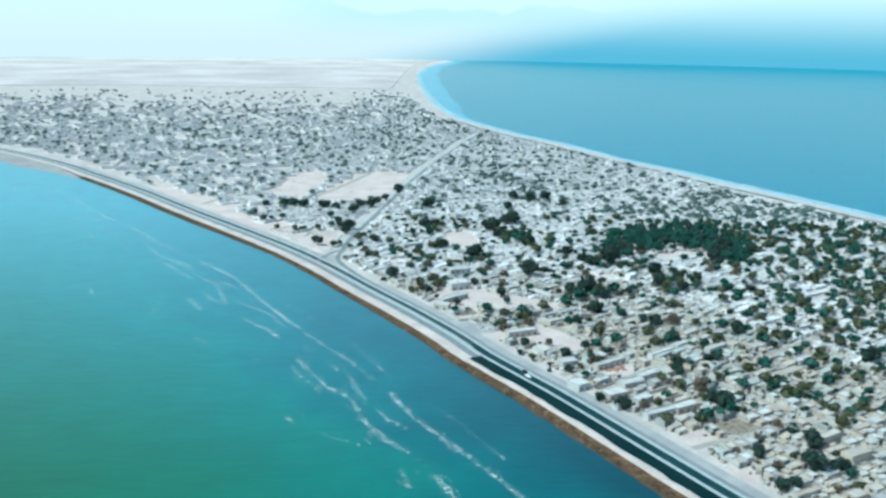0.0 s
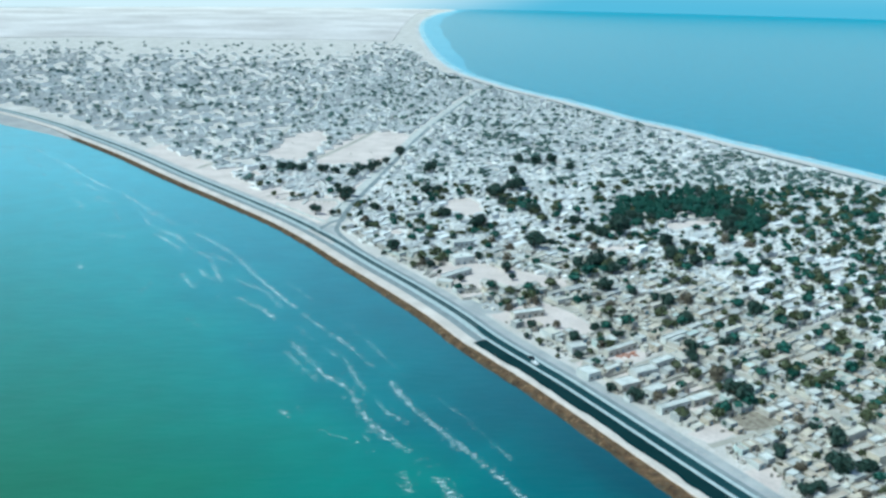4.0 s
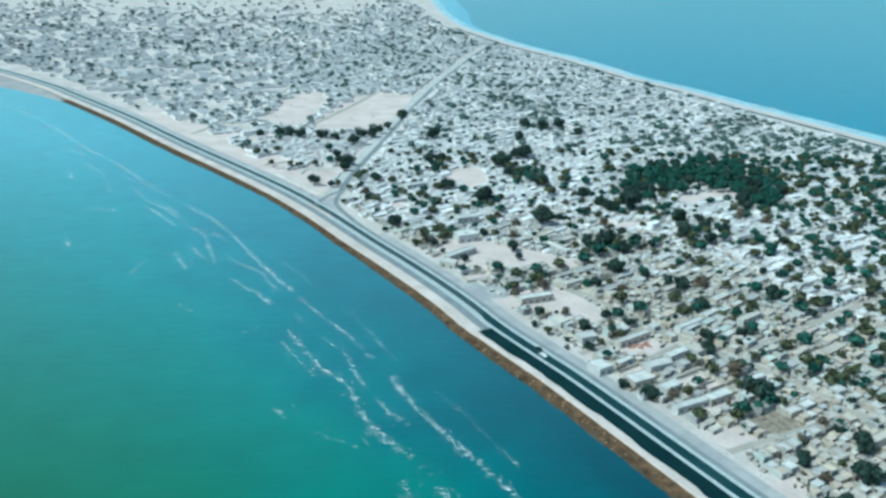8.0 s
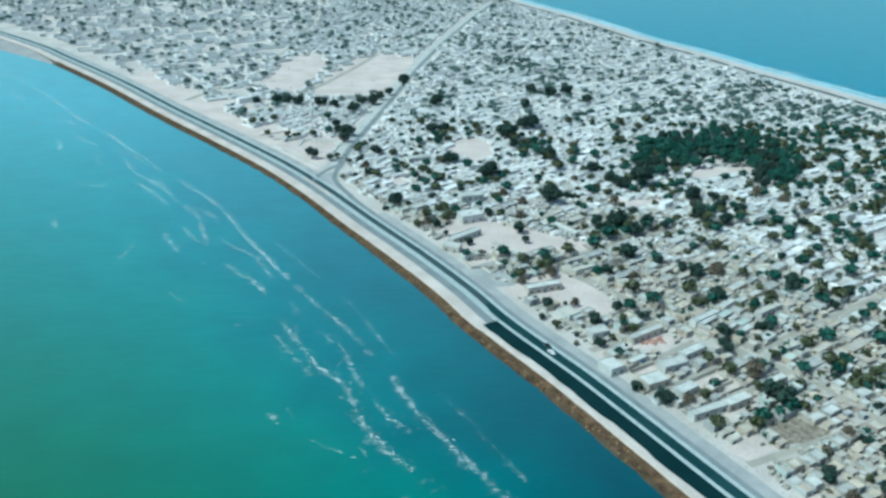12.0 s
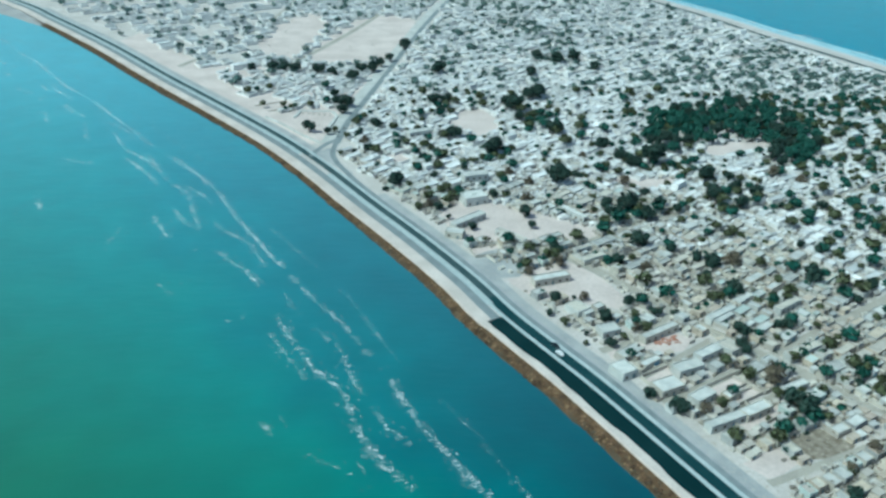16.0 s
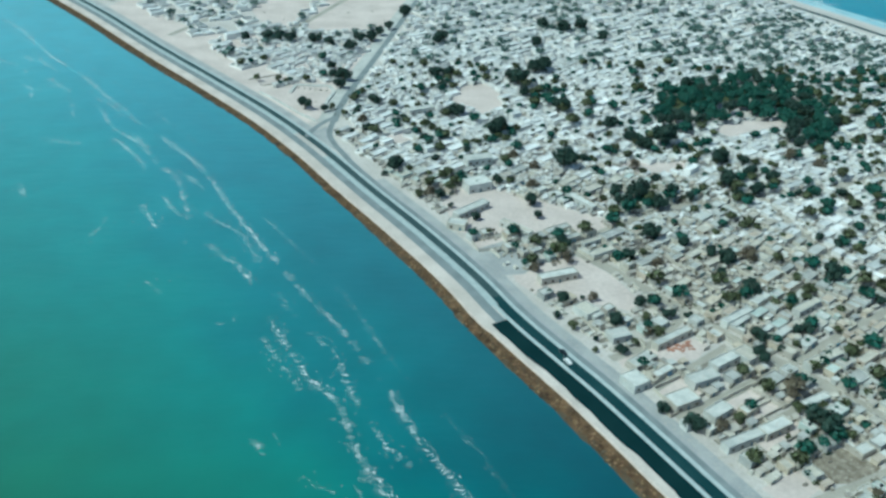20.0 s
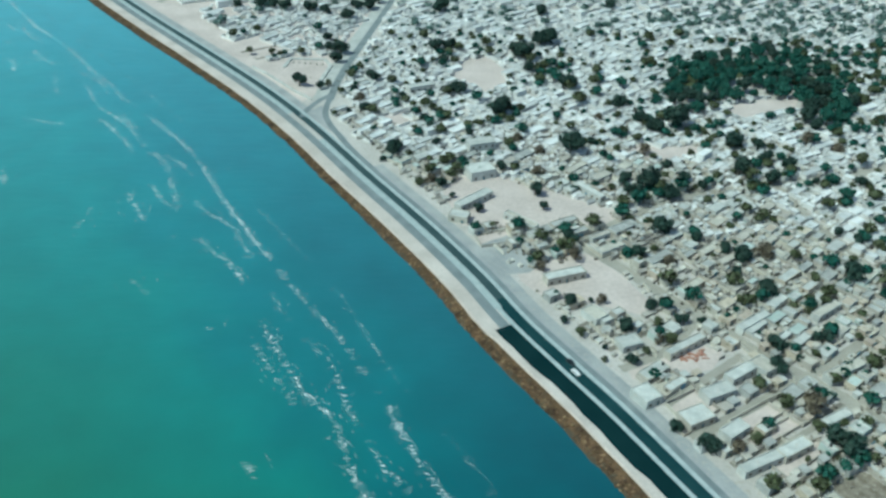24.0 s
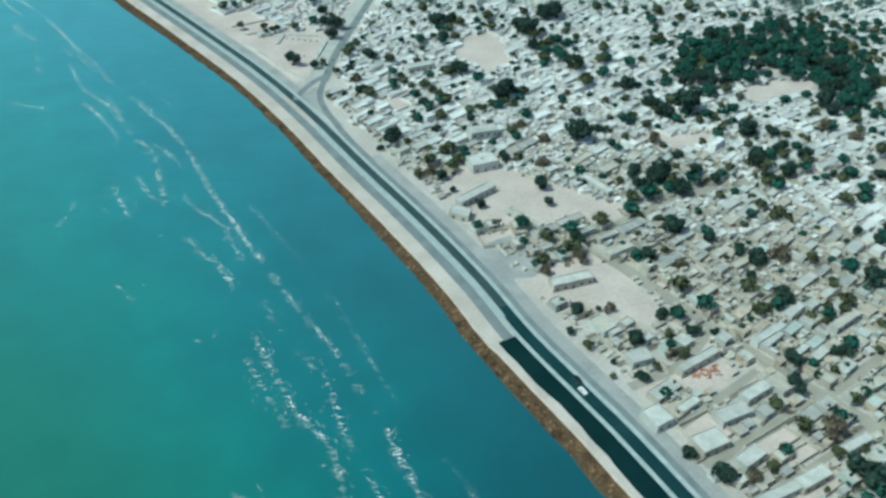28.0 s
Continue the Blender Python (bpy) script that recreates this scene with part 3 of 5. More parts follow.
sheet("bare_ground", [(-106.1, 705.8), (-180.8, 799.3), (-253.9, 887.2), (-242.2, 911.1), (-151.8, 911.9), (-71.3, 886.8), (-84.7, 794.0), (-95.2, 724.3)], 0.011, YARD, "bare trampled sandy ground between coast road and side road", "bare ground")
for label, poly in OPEN:
    sheet("bare_ground", poly, 0.018, SCRUB if "brown" in label else YARD, label, "bare ground")

# ---- buildings ----
ANG = 33.0
CA, SA = math.cos(radians(ANG)), math.sin(radians(ANG))
UNIT = [mesh_of("block", CUBE_V, CUBE_F, [p]) for _, p in PAINTS]
WALL_UNIT = mesh_of("wall_block", CUBE_V, CUBE_F, [WALLS])
YARD_UNIT = mesh_of("yard_slab", CUBE_V, CUBE_F, [YARDS])
ROOFS = [mesh_of("roof_slab", CUBE_V, CUBE_F, [p]) for _, p in PAINTS]


def opening_mesh(name, w, h, frame_mat, panes, edge=0.1, out=0.1):
    """A frame that stands proud of the wall, with a pane or leaf set back in it; at y = 0, facing -y."""
    a, b = w / 2, w / 2 - edge
    rings = [(a, 0.0, h, 0.0), (a, 0.0, h, -out), (b, edge, h - edge, -out), (b, edge, h - edge, -out * 0.3)]
    v, f = [], []
    for x, z0, z1, y in rings:
        v += [(-x, y, z0), (x, y, z0), (x, y, z1), (-x, y, z1)]
    for k in range(3):
        f += [(4 * k + i, 4 * k + (i + 1) % 4, 4 * k + 4 + (i + 1) % 4, 4 * k + 4 + i) for i in range(4)]
    f.append((12, 13, 14, 15))
    return mesh_of(name, v, f, [frame_mat, panes], [0] * 12 + [1])


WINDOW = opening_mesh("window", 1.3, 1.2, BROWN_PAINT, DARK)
DOOR = opening_mesh("door", 1.2, 2.1, BROWN_PAINT, BLUE_PAINT)
GATE = opening_mesh("gate", 2.9, 2.0, BLUE_PAINT, BLUE_PAINT, 0.15, 0.18)
tv, tf = [], []
for k, (r, z) in enumerate(((0.55, 0), (0.58, 0.2), (0.55, 0.4), (0.58, 0.6), (0.55, 0.9), (0.38, 1.1), (0.16, 1.15), (0.16, 1.25))):
    tv += [(r * math.cos(a * math.pi / 5), r * math.sin(a * math.pi / 5), z) for a in range(10)]
    if k:
        tf += [((k - 1) * 10 + i, (k - 1) * 10 + (i + 1) % 10, k * 10 + (i + 1) % 10, k * 10 + i) for i in range(10)]
tf.append(tuple(range(70, 80)))
TANK_MESH = mesh_of("water_tank", tv, tf, [TANK])


def parapet_mesh(w, d, h, paint):
    t = 0.22
    v, f = boxes([(0, -d / 2 + t / 2, h, w, t, 0.55), (0, d / 2 - t / 2, h, w, t, 0.55), (-w / 2 + t / 2, 0, h, t, d - 2 * t, 0.55), (w / 2 - t / 2, 0, h, t, d - 2 * t, 0.55)])
    return mesh_of("parapet", v, f, [PAINTS[paint][1]])


def building(parent, w, d, h, paint, roof, m, rng, doors=True):
    """Walls, roof slab, parapet and openings of one block, placed by m under parent."""
    part("wall", UNIT[paint], parent, m @ put(0, 0, 0, 0, w, d, h))
    part("roof", ROOFS[roof], parent, m @ put(0, 0, h, 0, w - 0.46, d - 0.46, 0.12))
    part("parapet", parapet_mesh(w, d, h, paint), parent, m)
    if doors:
        k = max(1, int(w / 4))
        for i in range(k):
            x = (i + 0.5) / k * w - w / 2
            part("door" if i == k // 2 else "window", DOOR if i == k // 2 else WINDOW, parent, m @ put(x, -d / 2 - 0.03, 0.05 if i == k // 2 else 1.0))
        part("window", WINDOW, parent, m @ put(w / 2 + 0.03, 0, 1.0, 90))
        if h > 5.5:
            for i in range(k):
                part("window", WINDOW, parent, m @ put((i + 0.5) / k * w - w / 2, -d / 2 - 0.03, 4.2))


ROOF_WORDS = ["pale flat roof", "cream flat roof", "grey flat roof", "sandy flat roof", "faded flat roof"]


def house(x, y, ang, blocks, paint, roof, rng, tank=False, group="houses of the town"):
    """A flat-roofed house of one or more blocks (x, y, w, d, h) round its yard."""
    ob = new("house")
    ob.matrix_basis = pose(x, y, 0, 0, 0, ang)
    tall = any(b[4] > 5.5 for b in blocks)
    words = "%s %s house with a %s" % (PAINTS[paint][0], "two-storey" if tall else "low", ROOF_WORDS[roof])
    words += " and wing" if len(blocks) > 1 else ""
    tagged(ob, words, "house", group)
    for i, (bx, by, w, d, h) in enumerate(blocks):
        flip = 180 if by < 0 else 0
        building(ob, w, d, h, paint, roof, put(bx, by, 0, flip), rng)
        if tank and i == 0:
            part("water_tank", TANK_MESH, ob, put(bx + w / 2 - 1.2, by, h + 0.12), "black plastic water tank")
    return ob


def compound(x, y, ang, w, d, rng, h=1.9):
    """A walled yard with a painted gate."""
    ob = new("compound_wall")
    ob.matrix_basis = pose(x, y, 0, 0, 0, ang)
    tagged(ob, "plain block wall round a yard, with a blue metal gate", "wall", "yard walls of the town")
    t, g = 0.22, rng.uniform(-0.25, 0.25) * w
    left, right = g - 1.5 + w / 2, w / 2 - g - 1.5
    for name, bx, by, sx, sy in (("wall", -w / 2, 0, t, d), ("wall", w / 2, 0, t, d), ("wall", 0, d / 2, w - t, t),
                                 ("wall", -w / 2 + left / 2 + t / 2, -d / 2, left - t, t), ("wall", w / 2 - right / 2 - t / 2, -d / 2, right - t, t)):
        part(name, WALL_UNIT, ob, put(bx, by, 0, 0, sx, sy, h))
    part("gate", GATE, ob, put(g, -d / 2 + 0.05, 0.0))
    for _ in range(rng.choice((0, 1, 1, 2, 2))):
        part("wall", WALL_UNIT, ob, put(rng.uniform(-0.35, 0.35) * w, rng.uniform(-0.12, 0.12) * d, 0, 0, t, d * rng.uniform(0.2, 0.4), h * rng.uniform(0.7, 0.95)))
    if rng.random() < 0.5:
        part("wall", WALL_UNIT, ob, put(rng.uniform(-0.2, 0.2) * w, rng.uniform(-0.1, 0.1) * d, 0, 0, w * rng.uniform(0.25, 0.5), t, h * rng.uniform(0.6, 0.9)))
    part("yard", YARD_UNIT, ob, put(0, 0, 0, 0, w - 0.3, d - 0.3, 0.06), "swept bare sand inside the wall")
    return ob


ruin = new("unfinished_walls")
tagged(ruin, "low white walls of an unfinished building round a sandy court", "walls")
RUIN = [(-124, 770), (-122, 787), (-97, 786), (-92, 775), (-96, 742)]
for (x0, y0), (x1, y1) in zip(RUIN, RUIN[1:]):
    part("wall", UNIT[0], ruin, put((x0 + x1) / 2, (y0 + y1) / 2, 0, math.degrees(math.atan2(y1 - y0, x1 - x0)), math.hypot(x1 - x0, y1 - y0), 2.4, 0.9))
for k in range(6):
    part("pier", UNIT[1], ruin, put(-119 + 4.2 * k, 780 - 0.6 * k, 0, 4, 1.2, 1.2, 1.1))
hut = new("ruined_hut")
hut.matrix_basis = pose(84.3, 424.3, 0, 0, 0, 33)
tagged(hut, "roofless ruined hut of low dark mud walls beside the verge", "ruin")
for x, y, w, d, h in ((-2.6, 0, 0.35, 6.0, 1.6), (0, 3.0, 5.2, 0.35, 1.3), (2.6, 0.6, 0.35, 4.4, 1.1), (-0.6, -3.0, 3.4, 0.35, 1.5), (0.3, 0.4, 4.2, 0.3, 0.9), (4.6, -1.0, 3.0, 0.3, 0.8)):
    part("wall", UNIT[3], hut, put(x, y, 0, 0, w, d, h))
verge_wall = new("verge_wall")
tagged(verge_wall, "long whitewashed wall between the verge and a sandy plot", "wall")
VERGE_WALL = [(-146, 768), (-133, 755.5), (-110, 728), (-97, 715)]
for (x0, y0), (x1, y1) in zip(VERGE_WALL, VERGE_WALL[1:]):
    part("wall", UNIT[0], verge_wall, put((x0 + x1) / 2, (y0 + y1) / 2, 0, math.degrees(math.atan2(y1 - y0, x1 - x0)), math.hypot(x1 - x0, y1 - y0), 0.5, 1.8))
for label, poly in WALLED:
    ob = new("yard_wall")
    tagged(ob, "low plain block wall round a bare sand yard", "wall", "yard walls of the town")
    for i, (x0, y0) in enumerate(poly):
        x1, y1 = poly[i - 1]
        part("wall", WALL_UNIT, ob, put((x0 + x1) / 2, (y0 + y1) / 2, 0, math.degrees(math.atan2(y1 - y0, x1 - x0)), math.hypot(x1 - x0, y1 - y0), 0.24, 1.7))


class Heap:
    """Joined geometry: far houses, walls, bushes."""

    def __init__(self):
        self.v, self.f, self.i = [], [], []

    def block(self, x, y, ang, w, d, h, roofed=True, top=1):
        c, s = math.cos(radians(ang)), math.sin(radians(ang))
        b = len(self.v)
        t = 0.25

        def at(px, py, z):
            return (x + c * px - s * py, y + s * px + c * py, z)

        r = ((-1, -1), (1, -1), (1, 1), (-1, 1))
        hw, hd = w / 2, d / 2
        self.v += [at(a * hw, e * hd, 0) for a, e in r] + [at(a * hw, e * hd, h) for a, e in r]
        self.f += [(b + k, b + (k + 1) % 4, b + 4 + (k + 1) % 4, b + 4 + k) for k in range(4)]
        self.i += [1] * 4
        if roofed:
            self.v += [at(a * (hw - t), e * (hd - t), h) for a, e in r] + [at(a * (hw - t), e * (hd - t), h - 0.45) for a, e in r]
            self.f += [(b + 4 + k, b + 4 + (k + 1) % 4, b + 8 + (k + 1) % 4, b + 8 + k) for k in range(4)]
            self.f += [(b + 8 + k, b + 8 + (k + 1) % 4, b + 12 + (k + 1) % 4, b + 12 + k) for k in range(4)]
            self.f.append((b + 12, b + 13, b + 14, b + 15))
            self.i += [0] * 4 + [1] * 4 + [0]
        else:
            self.f.append((b + 4, b + 5, b + 6, b + 7))
            self.i.append(top)

    def done(self, name, materials, label, category):
        return tagged(new(name, mesh_of(name, self.v, self.f, materials, self.i)), label, category, "", "stuff")


# ---- trees ----


def crown_mesh(seed, leaf, count, size=0.2, lobes=9):
    """Many small bent leaf clumps on uneven lobes, in a crown one metre in radius."""
    rng = random.Random(seed)
    centres = []
    for _ in range(lobes):
        a, r = rng.uniform(0, 6.28), rng.uniform(0.25, 0.68)
        centres.append((r * math.cos(a), r * math.sin(a), rng.uniform(0.55, 1.25), rng.uniform(0.28, 0.48)))
    centres.append((0, 0, 1.2, 0.5))
    v, f = [], []
    for k in range(count):
        cx, cy, cz, cr = centres[k % len(centres)]
        n = Vector((rng.gauss(0, 1), rng.gauss(0, 1), rng.gauss(0.25, 1))).normalized()
        p = Vector((cx, cy, cz)) + n * cr * rng.uniform(0.55, 1.08)
        n = (n + Vector((rng.gauss(0, 0.5), rng.gauss(0, 0.5), rng.gauss(0.2, 0.5)))).normalized()
        t = n.orthogonal().normalized()
        t.rotate(Matrix.Rotation(rng.uniform(0, 6.28), 3, n))
        u = n.cross(t)
        s = size * rng.uniform(0.6, 1.25)
        b = len(v)
        v += [tuple(p + t * s * 0.8), tuple(p + u * s * 0.5 - n * s * 0.25), tuple(p - t * s * 0.8), tuple(p - u * s * 0.5 - n * s * 0.2)]
        f += [(b, b + 1, b + 2), (b, b + 2, b + 3)]
    return mesh_of("crown", v, f, [leaf])


def limb(v, f, a, b, ra, rb, sides=6):
    a, b = Vector(a), Vector(b)
    w = (b - a).normalized()
    t = w.orthogonal().normalized()
    u = w.cross(t)
    k = len(v)
    for p, r in ((a, ra), (b, rb)):
        v += [tuple(p + (t * math.cos(i * 6.283 / sides) + u * math.sin(i * 6.283 / sides)) * r) for i in range(sides)]
    f += [(k + i, k + (i + 1) % sides, k + sides + (i + 1) % sides, k + sides + i) for i in range(sides)]


def trunk_mesh(seed):
    rng = random.Random(seed)
    v, f = [], []
    limb(v, f, (0, 0, -0.05), (0.03, 0.02, 0.28), 0.09, 0.065)
    limb(v, f, (0.03, 0.02, 0.28), (0.02, 0.0, 0.62), 0.065, 0.05)
    for i in range(5):
        a = i * 1.257 + rng.uniform(-0.4, 0.4)
        m = (0.32 * math.cos(a), 0.32 * math.sin(a), rng.uniform(0.65, 0.85))
        limb(v, f, (0.02, 0.01, rng.uniform(0.35, 0.6)), m, 0.045, 0.028)
        limb(v, f, m, (m[0] * 2.0, m[1] * 2.0, m[2] + rng.uniform(0.1, 0.4)), 0.028, 0.01)
    return mesh_of("trunk", v, f, [BARK])


CROWNS = {"dark green": [crown_mesh(s, LEAF, 760) for s in range(5)], "olive green": [crown_mesh(s + 20, OLIVE, 620) for s in range(4)],
          "deep green": [crown_mesh(s + 60, MID_LEAF, 700) for s in range(4)],
          "dry brown": [crown_mesh(s + 40, DRY, 420, 0.17) for s in range(2)]}
TRUNKS = [trunk_mesh(s) for s in range(3)]
SHAPES = {"deep green": "tall tree with a full %s crown", "dark green": "spreading tree with a dense %s crown", "olive green": "small tree with a loose %s crown", "dry brown": "half-bare tree with a thin %s crown"}


def tree(x, y, r, rng, leaves="dark green", group="trees of the town"):
    ob = new("tree")
    ob.matrix_basis = put(x, y, 0, rng.uniform(0, 360), r, r, r * rng.uniform(0.85, 1.05))
    tagged(ob, (SHAPES[leaves] % leaves) + (", rooted in sandy ground" if r < 4 else ", standing over the roofs"), "tree", group)
    part("trunk", rng.choice(TRUNKS), ob)
    part("crown", rng.choice(CROWNS[leaves]), ob)
    return ob


trunks = []         # where the larger trees stand
taken = []          # (x, y, radius) of what stands already


def free(x, y, r):
    return all((x - a) ** 2 + (y - b) ** 2 > (r + c) ** 2 for a, b, c in taken)


rng = random.Random(11)
# x, y, radius of the larger trees, district by district
BY_ROAD = [(54.8, 550.8, 4.0), (55.8, 536.7, 3.9), (38.0, 527.5, 3.3), (50.0, 499.4, 3.9), (46.0, 487.4, 2.1), (52.0, 478.4, 2.6), (63.8, 501.6, 3.0), (71.8, 481.5, 4.0), (84.6, 498.7, 3.2), (86.6, 486.6, 2.7), (60.9, 470.4, 1.4),
           (84.7, 474.6, 2.8), (89.6, 475.6, 2.9), (77.7, 467.5, 2.1), (70.8, 461.5, 3.0), (59.9, 462.4, 1.6), (58.9, 502.5, 1.5), (91.6, 414.6, 4.5), (101.5, 413.6, 3.6), (109.4, 418.7, 2.8), (81.7, 423.5, 3.2)]
LANES = [(135.1, 435.8, 5.8), (129.2, 457.8, 4.1), (132.2, 471.9, 4.4), (154.0, 478.0, 4.3), (140.1, 464.9, 2.2), (140.0, 413.9, 6.7), (135.1, 425.8, 2.9), (145.0, 428.9, 2.5), (126.2, 409.8, 1.5), (170.9, 481.2, 2.3),
         (141.2, 512.1, 5.0), (136.3, 537.3, 5.5), (130.3, 527.2, 3.2), (129.3, 545.3, 3.6), (147.2, 542.4, 5.6), (182.9, 525.5, 6.2), (167.0, 525.4, 2.5), (198.9, 557.9, 3.3), (192.0, 564.9, 3.0), (131.3, 505.0, 2.9), (96.5, 488.7, 3.2), (155.1, 499.1, 2.1), (105.5, 488.8, 2.2)]
MIDDLE = [(100.5, 561.2, 6.2), (117.4, 555.3, 3.6), (85.6, 539.9, 4.3), (100.5, 535.0, 3.5), (87.6, 573.3, 2.3), (96.5, 571.3, 2.8), (102.5, 607.8, 7.6), (90.6, 612.8, 4.6), (112.5, 597.7, 6.0), (93.6, 598.6, 5.1), (133.5, 685.2, 8.8), (119.5, 681.1, 5.9),
          (112.5, 691.2, 5.3), (158.3, 628.5, 6.5), (161.3, 611.2, 4.1), (173.3, 618.4, 4.9), (177.3, 641.8, 5.0), (187.3, 633.8, 5.0), (163.4, 660.0, 6.9), (178.4, 661.1, 4.2), (135.4, 649.6, 2.7), (117.5, 632.2, 3.8), (108.5, 650.4, 4.3), (125.4, 618.1, 4.1)]
INLAND = [(133.4, 609.0, 3.4), (118.5, 697.4, 2.5), (102.5, 716.6, 5.5), (225.3, 658.5, 4.6), (199.2, 619.6, 2.6), (223.1, 618.8, 3.7), (210.4, 670.6, 5.4), (125.7, 916.5, 5.3), (94.5, 940.1, 7.1), (108.6, 949.5, 7.2), (76.4, 953.7, 6.9), (66.3, 894.2, 6.2), (-17.1, 897.6, 7.7)]
SCHOOL = [(43.8, 619.5, 4.9), (40.8, 599.2, 4.7), (43.8, 583.1, 2.8), (10.1, 579.8, 3.1), (-15.9, 607.9, 3.9), (-21.8, 604.9, 2.9), (-9.9, 604.9, 3.5), (-3.9, 592.8, 2.0), (-38.9, 642.2, 5.7), (-43.9, 633.1, 2.2), (26.6, 697.7, 7.6), (-2.4, 730.1, 6.6), (44.4, 796.1, 8.9),
          (64.4, 828.1, 8.5), (72.5, 743.0, 6.4), (86.5, 696.1, 3.2), (64.6, 647.1, 8.0), (45.7, 645.9, 3.8), (33.7, 661.1, 4.2), (4.8, 669.0, 3.3), (-14.1, 653.6, 3.2), (-23.2, 688.1, 3.4), (-27.3, 699.3, 3.1), (-18.2, 673.9, 3.3), (-11.6, 786.4, 4.0), (-18.8, 809.9, 6.1), (22.8, 625.4, 3.7), (78.6, 659.4, 3.6)]
JUNCTION = [(-136.8, 794.6, 2.9), (-108.3, 738.5, 5.0), (-87.8, 799.1, 6.1), (-94.8, 801.1, 5.0), (-88.7, 781.6, 4.8), (-93.3, 733.5, 3.3), (-89.4, 739.6, 2.6), (-60.5, 749.1, 5.4), (-70.3, 731.6, 3.3), (-65.3, 715.3, 3.9), (-60.2, 700.1, 4.2), (-70.1, 695.9, 2.4), (-37.3, 721.7, 3.2), (-100.0, 823.6, 4.2)]
HEDGES = [(-182.8, 895.1, 4.8), (-164.7, 896.3, 5.8), (-154.7, 897.4, 5.8), (-143.6, 892.3, 5.7), (-123.5, 890.4, 5.7), (-109.4, 885.4, 5.7), (-91.3, 874.2, 6.1), (-85.4, 898.0, 5.7), (-76.4, 902.2, 5.7), (-69.5, 918.9, 4.8), (-63.5, 937.6, 4.9), (-52.7, 983.4, 6.8), (-7.7, 813.1, 5.8),
          (39.4, 801.2, 6.9), (47.5, 772.5, 5.3), (59.4, 825.0, 7.1)]
CORNER = [(168.9, 373.9, 5.7), (162.2, 351.7, 6.3), (173.0, 352.0, 4.6), (146.7, 352.7, 3.1), (157.3, 363.5, 2.3), (141.9, 335.6, 3.9), (148.5, 337.9, 3.0), (173.0, 336.5, 2.7), (209.9, 413.9, 2.4), (189.2, 427.2, 2.7), (165.2, 387.2, 2.4), (172.0, 434.7, 2.4), (241.4, 511.1, 3.5), (245.6, 480.8, 6.0), (217.9, 486.4, 2.7), (146.7, 378.5, 2.1), (212.7, 519.3, 3.8), (199.0, 504.8, 3.0)]
for spots in (CORNER, BY_ROAD, LANES, MIDDLE, INLAND, SCHOOL, JUNCTION, HEDGES):
    for x, y, r in spots:
        kind = "olive green" if r < 3.0 and rng.random() < 0.6 else "dry brown" if 2.4 < r < 5.0 and rng.random() < 0.22 else "dark green"
        if (x, y) in ((135.1, 435.8), (147.2, 542.4), (210.4, 670.6), (84.7, 474.6), (101.5, 413.6)):
            kind = "dry brown"
        tree(x, y, r * 1.08, rng, kind)
        trunks.append((x, y))
GROVE = [(132, 747), (152, 781), (180, 808), (225, 823), (248, 817), (264, 789), (270, 755), (251, 706), (228, 681), (215, 693), (223, 738), (201, 741), (170, 724), (153, 708), (141, 723)]
grove_spots = []
for _ in range(900):
    x, y = rng.uniform(130, 272), rng.uniform(680, 824)
    if inside(GROVE, x, y) and all((x - a) ** 2 + (y - b) ** 2 > 58 for a, b in grove_spots) and len(grove_spots) < 90:
        grove_spots.append((x, y))
        tree(x, y, rng.uniform(4.6, 7.0), rng, rng.choice(("deep green", "deep green", "dark green")), "trees of the grove")
ribbon("undergrowth", spline([(139.6, 756.8), (164.7, 773.4), (194.8, 786.0), (224.9, 791.4), (242.8, 765.9), (239.6, 724.9)], 6.0), [-12, 12], [0.02, 0.02], OLIVE, "dark undergrowth beneath the grove", "undergrowth")

# ---- larger buildings ----
LANDMARKS = [
    (11, 619, 25, 15, 11, 5.0, 0, 0), (7.5, 588, 45, 24, 5.2, 3.6, 0, 0), (0, 571, -16, 10, 7, 3.4, 1, 0), (31.5, 568, -42, 20, 4, 3.2, 0, 1), (70, 601, -52, 21, 4.2, 3.2, 0, 0), (49, 520, 22, 20, 5.6, 3.6, 1, 0),
    (94.7, 471, 36, 22, 3.8, 3.4, 1, 0), (73, 440, 33, 8.2, 9.2, 3.6, 0, 0), (101.4, 443, 27, 13.5, 6.4, 3.4, 0, 0), (113, 454.5, 36, 14, 5, 3.5, 0, 0), (123.5, 459, 36, 7.5, 9, 3.6, 0, 1),
    (89.9, 429, 28, 12.3, 8.2, 3.3, 1, 0), (102.5, 422.2, 38, 11, 5.8, 3.3, 0, 0), (127.7, 488.6, 38, 19, 3.8, 3.2, 0, 0), (162.5, 498.4, 38, 17, 4.2, 3.2, 0, 1), (156, 457.7, 31, 20.5, 4.5, 3.4, 0, 1),
    (143, 430, 30, 13.5, 3.8, 3.2, 0, 0), (90.1, 415.5, 30, 6.8, 4.2, 3.0, 0, 0), (108, 406.4, 28, 18.5, 4.2, 3.2, 0, 0), (122, 413.8, 31, 14, 5.3, 3.3, 1, 0), (59.2, 491, 38, 7.5, 9.5, 3.2, 0, 1),
    (71.3, 472, 22, 9.5, 7, 3.3, 0, 0), (-27, 737, 28, 18, 6, 3.6, 0, 0), (12, 649, 20, 16, 8, 6.6, 0, 0),
]
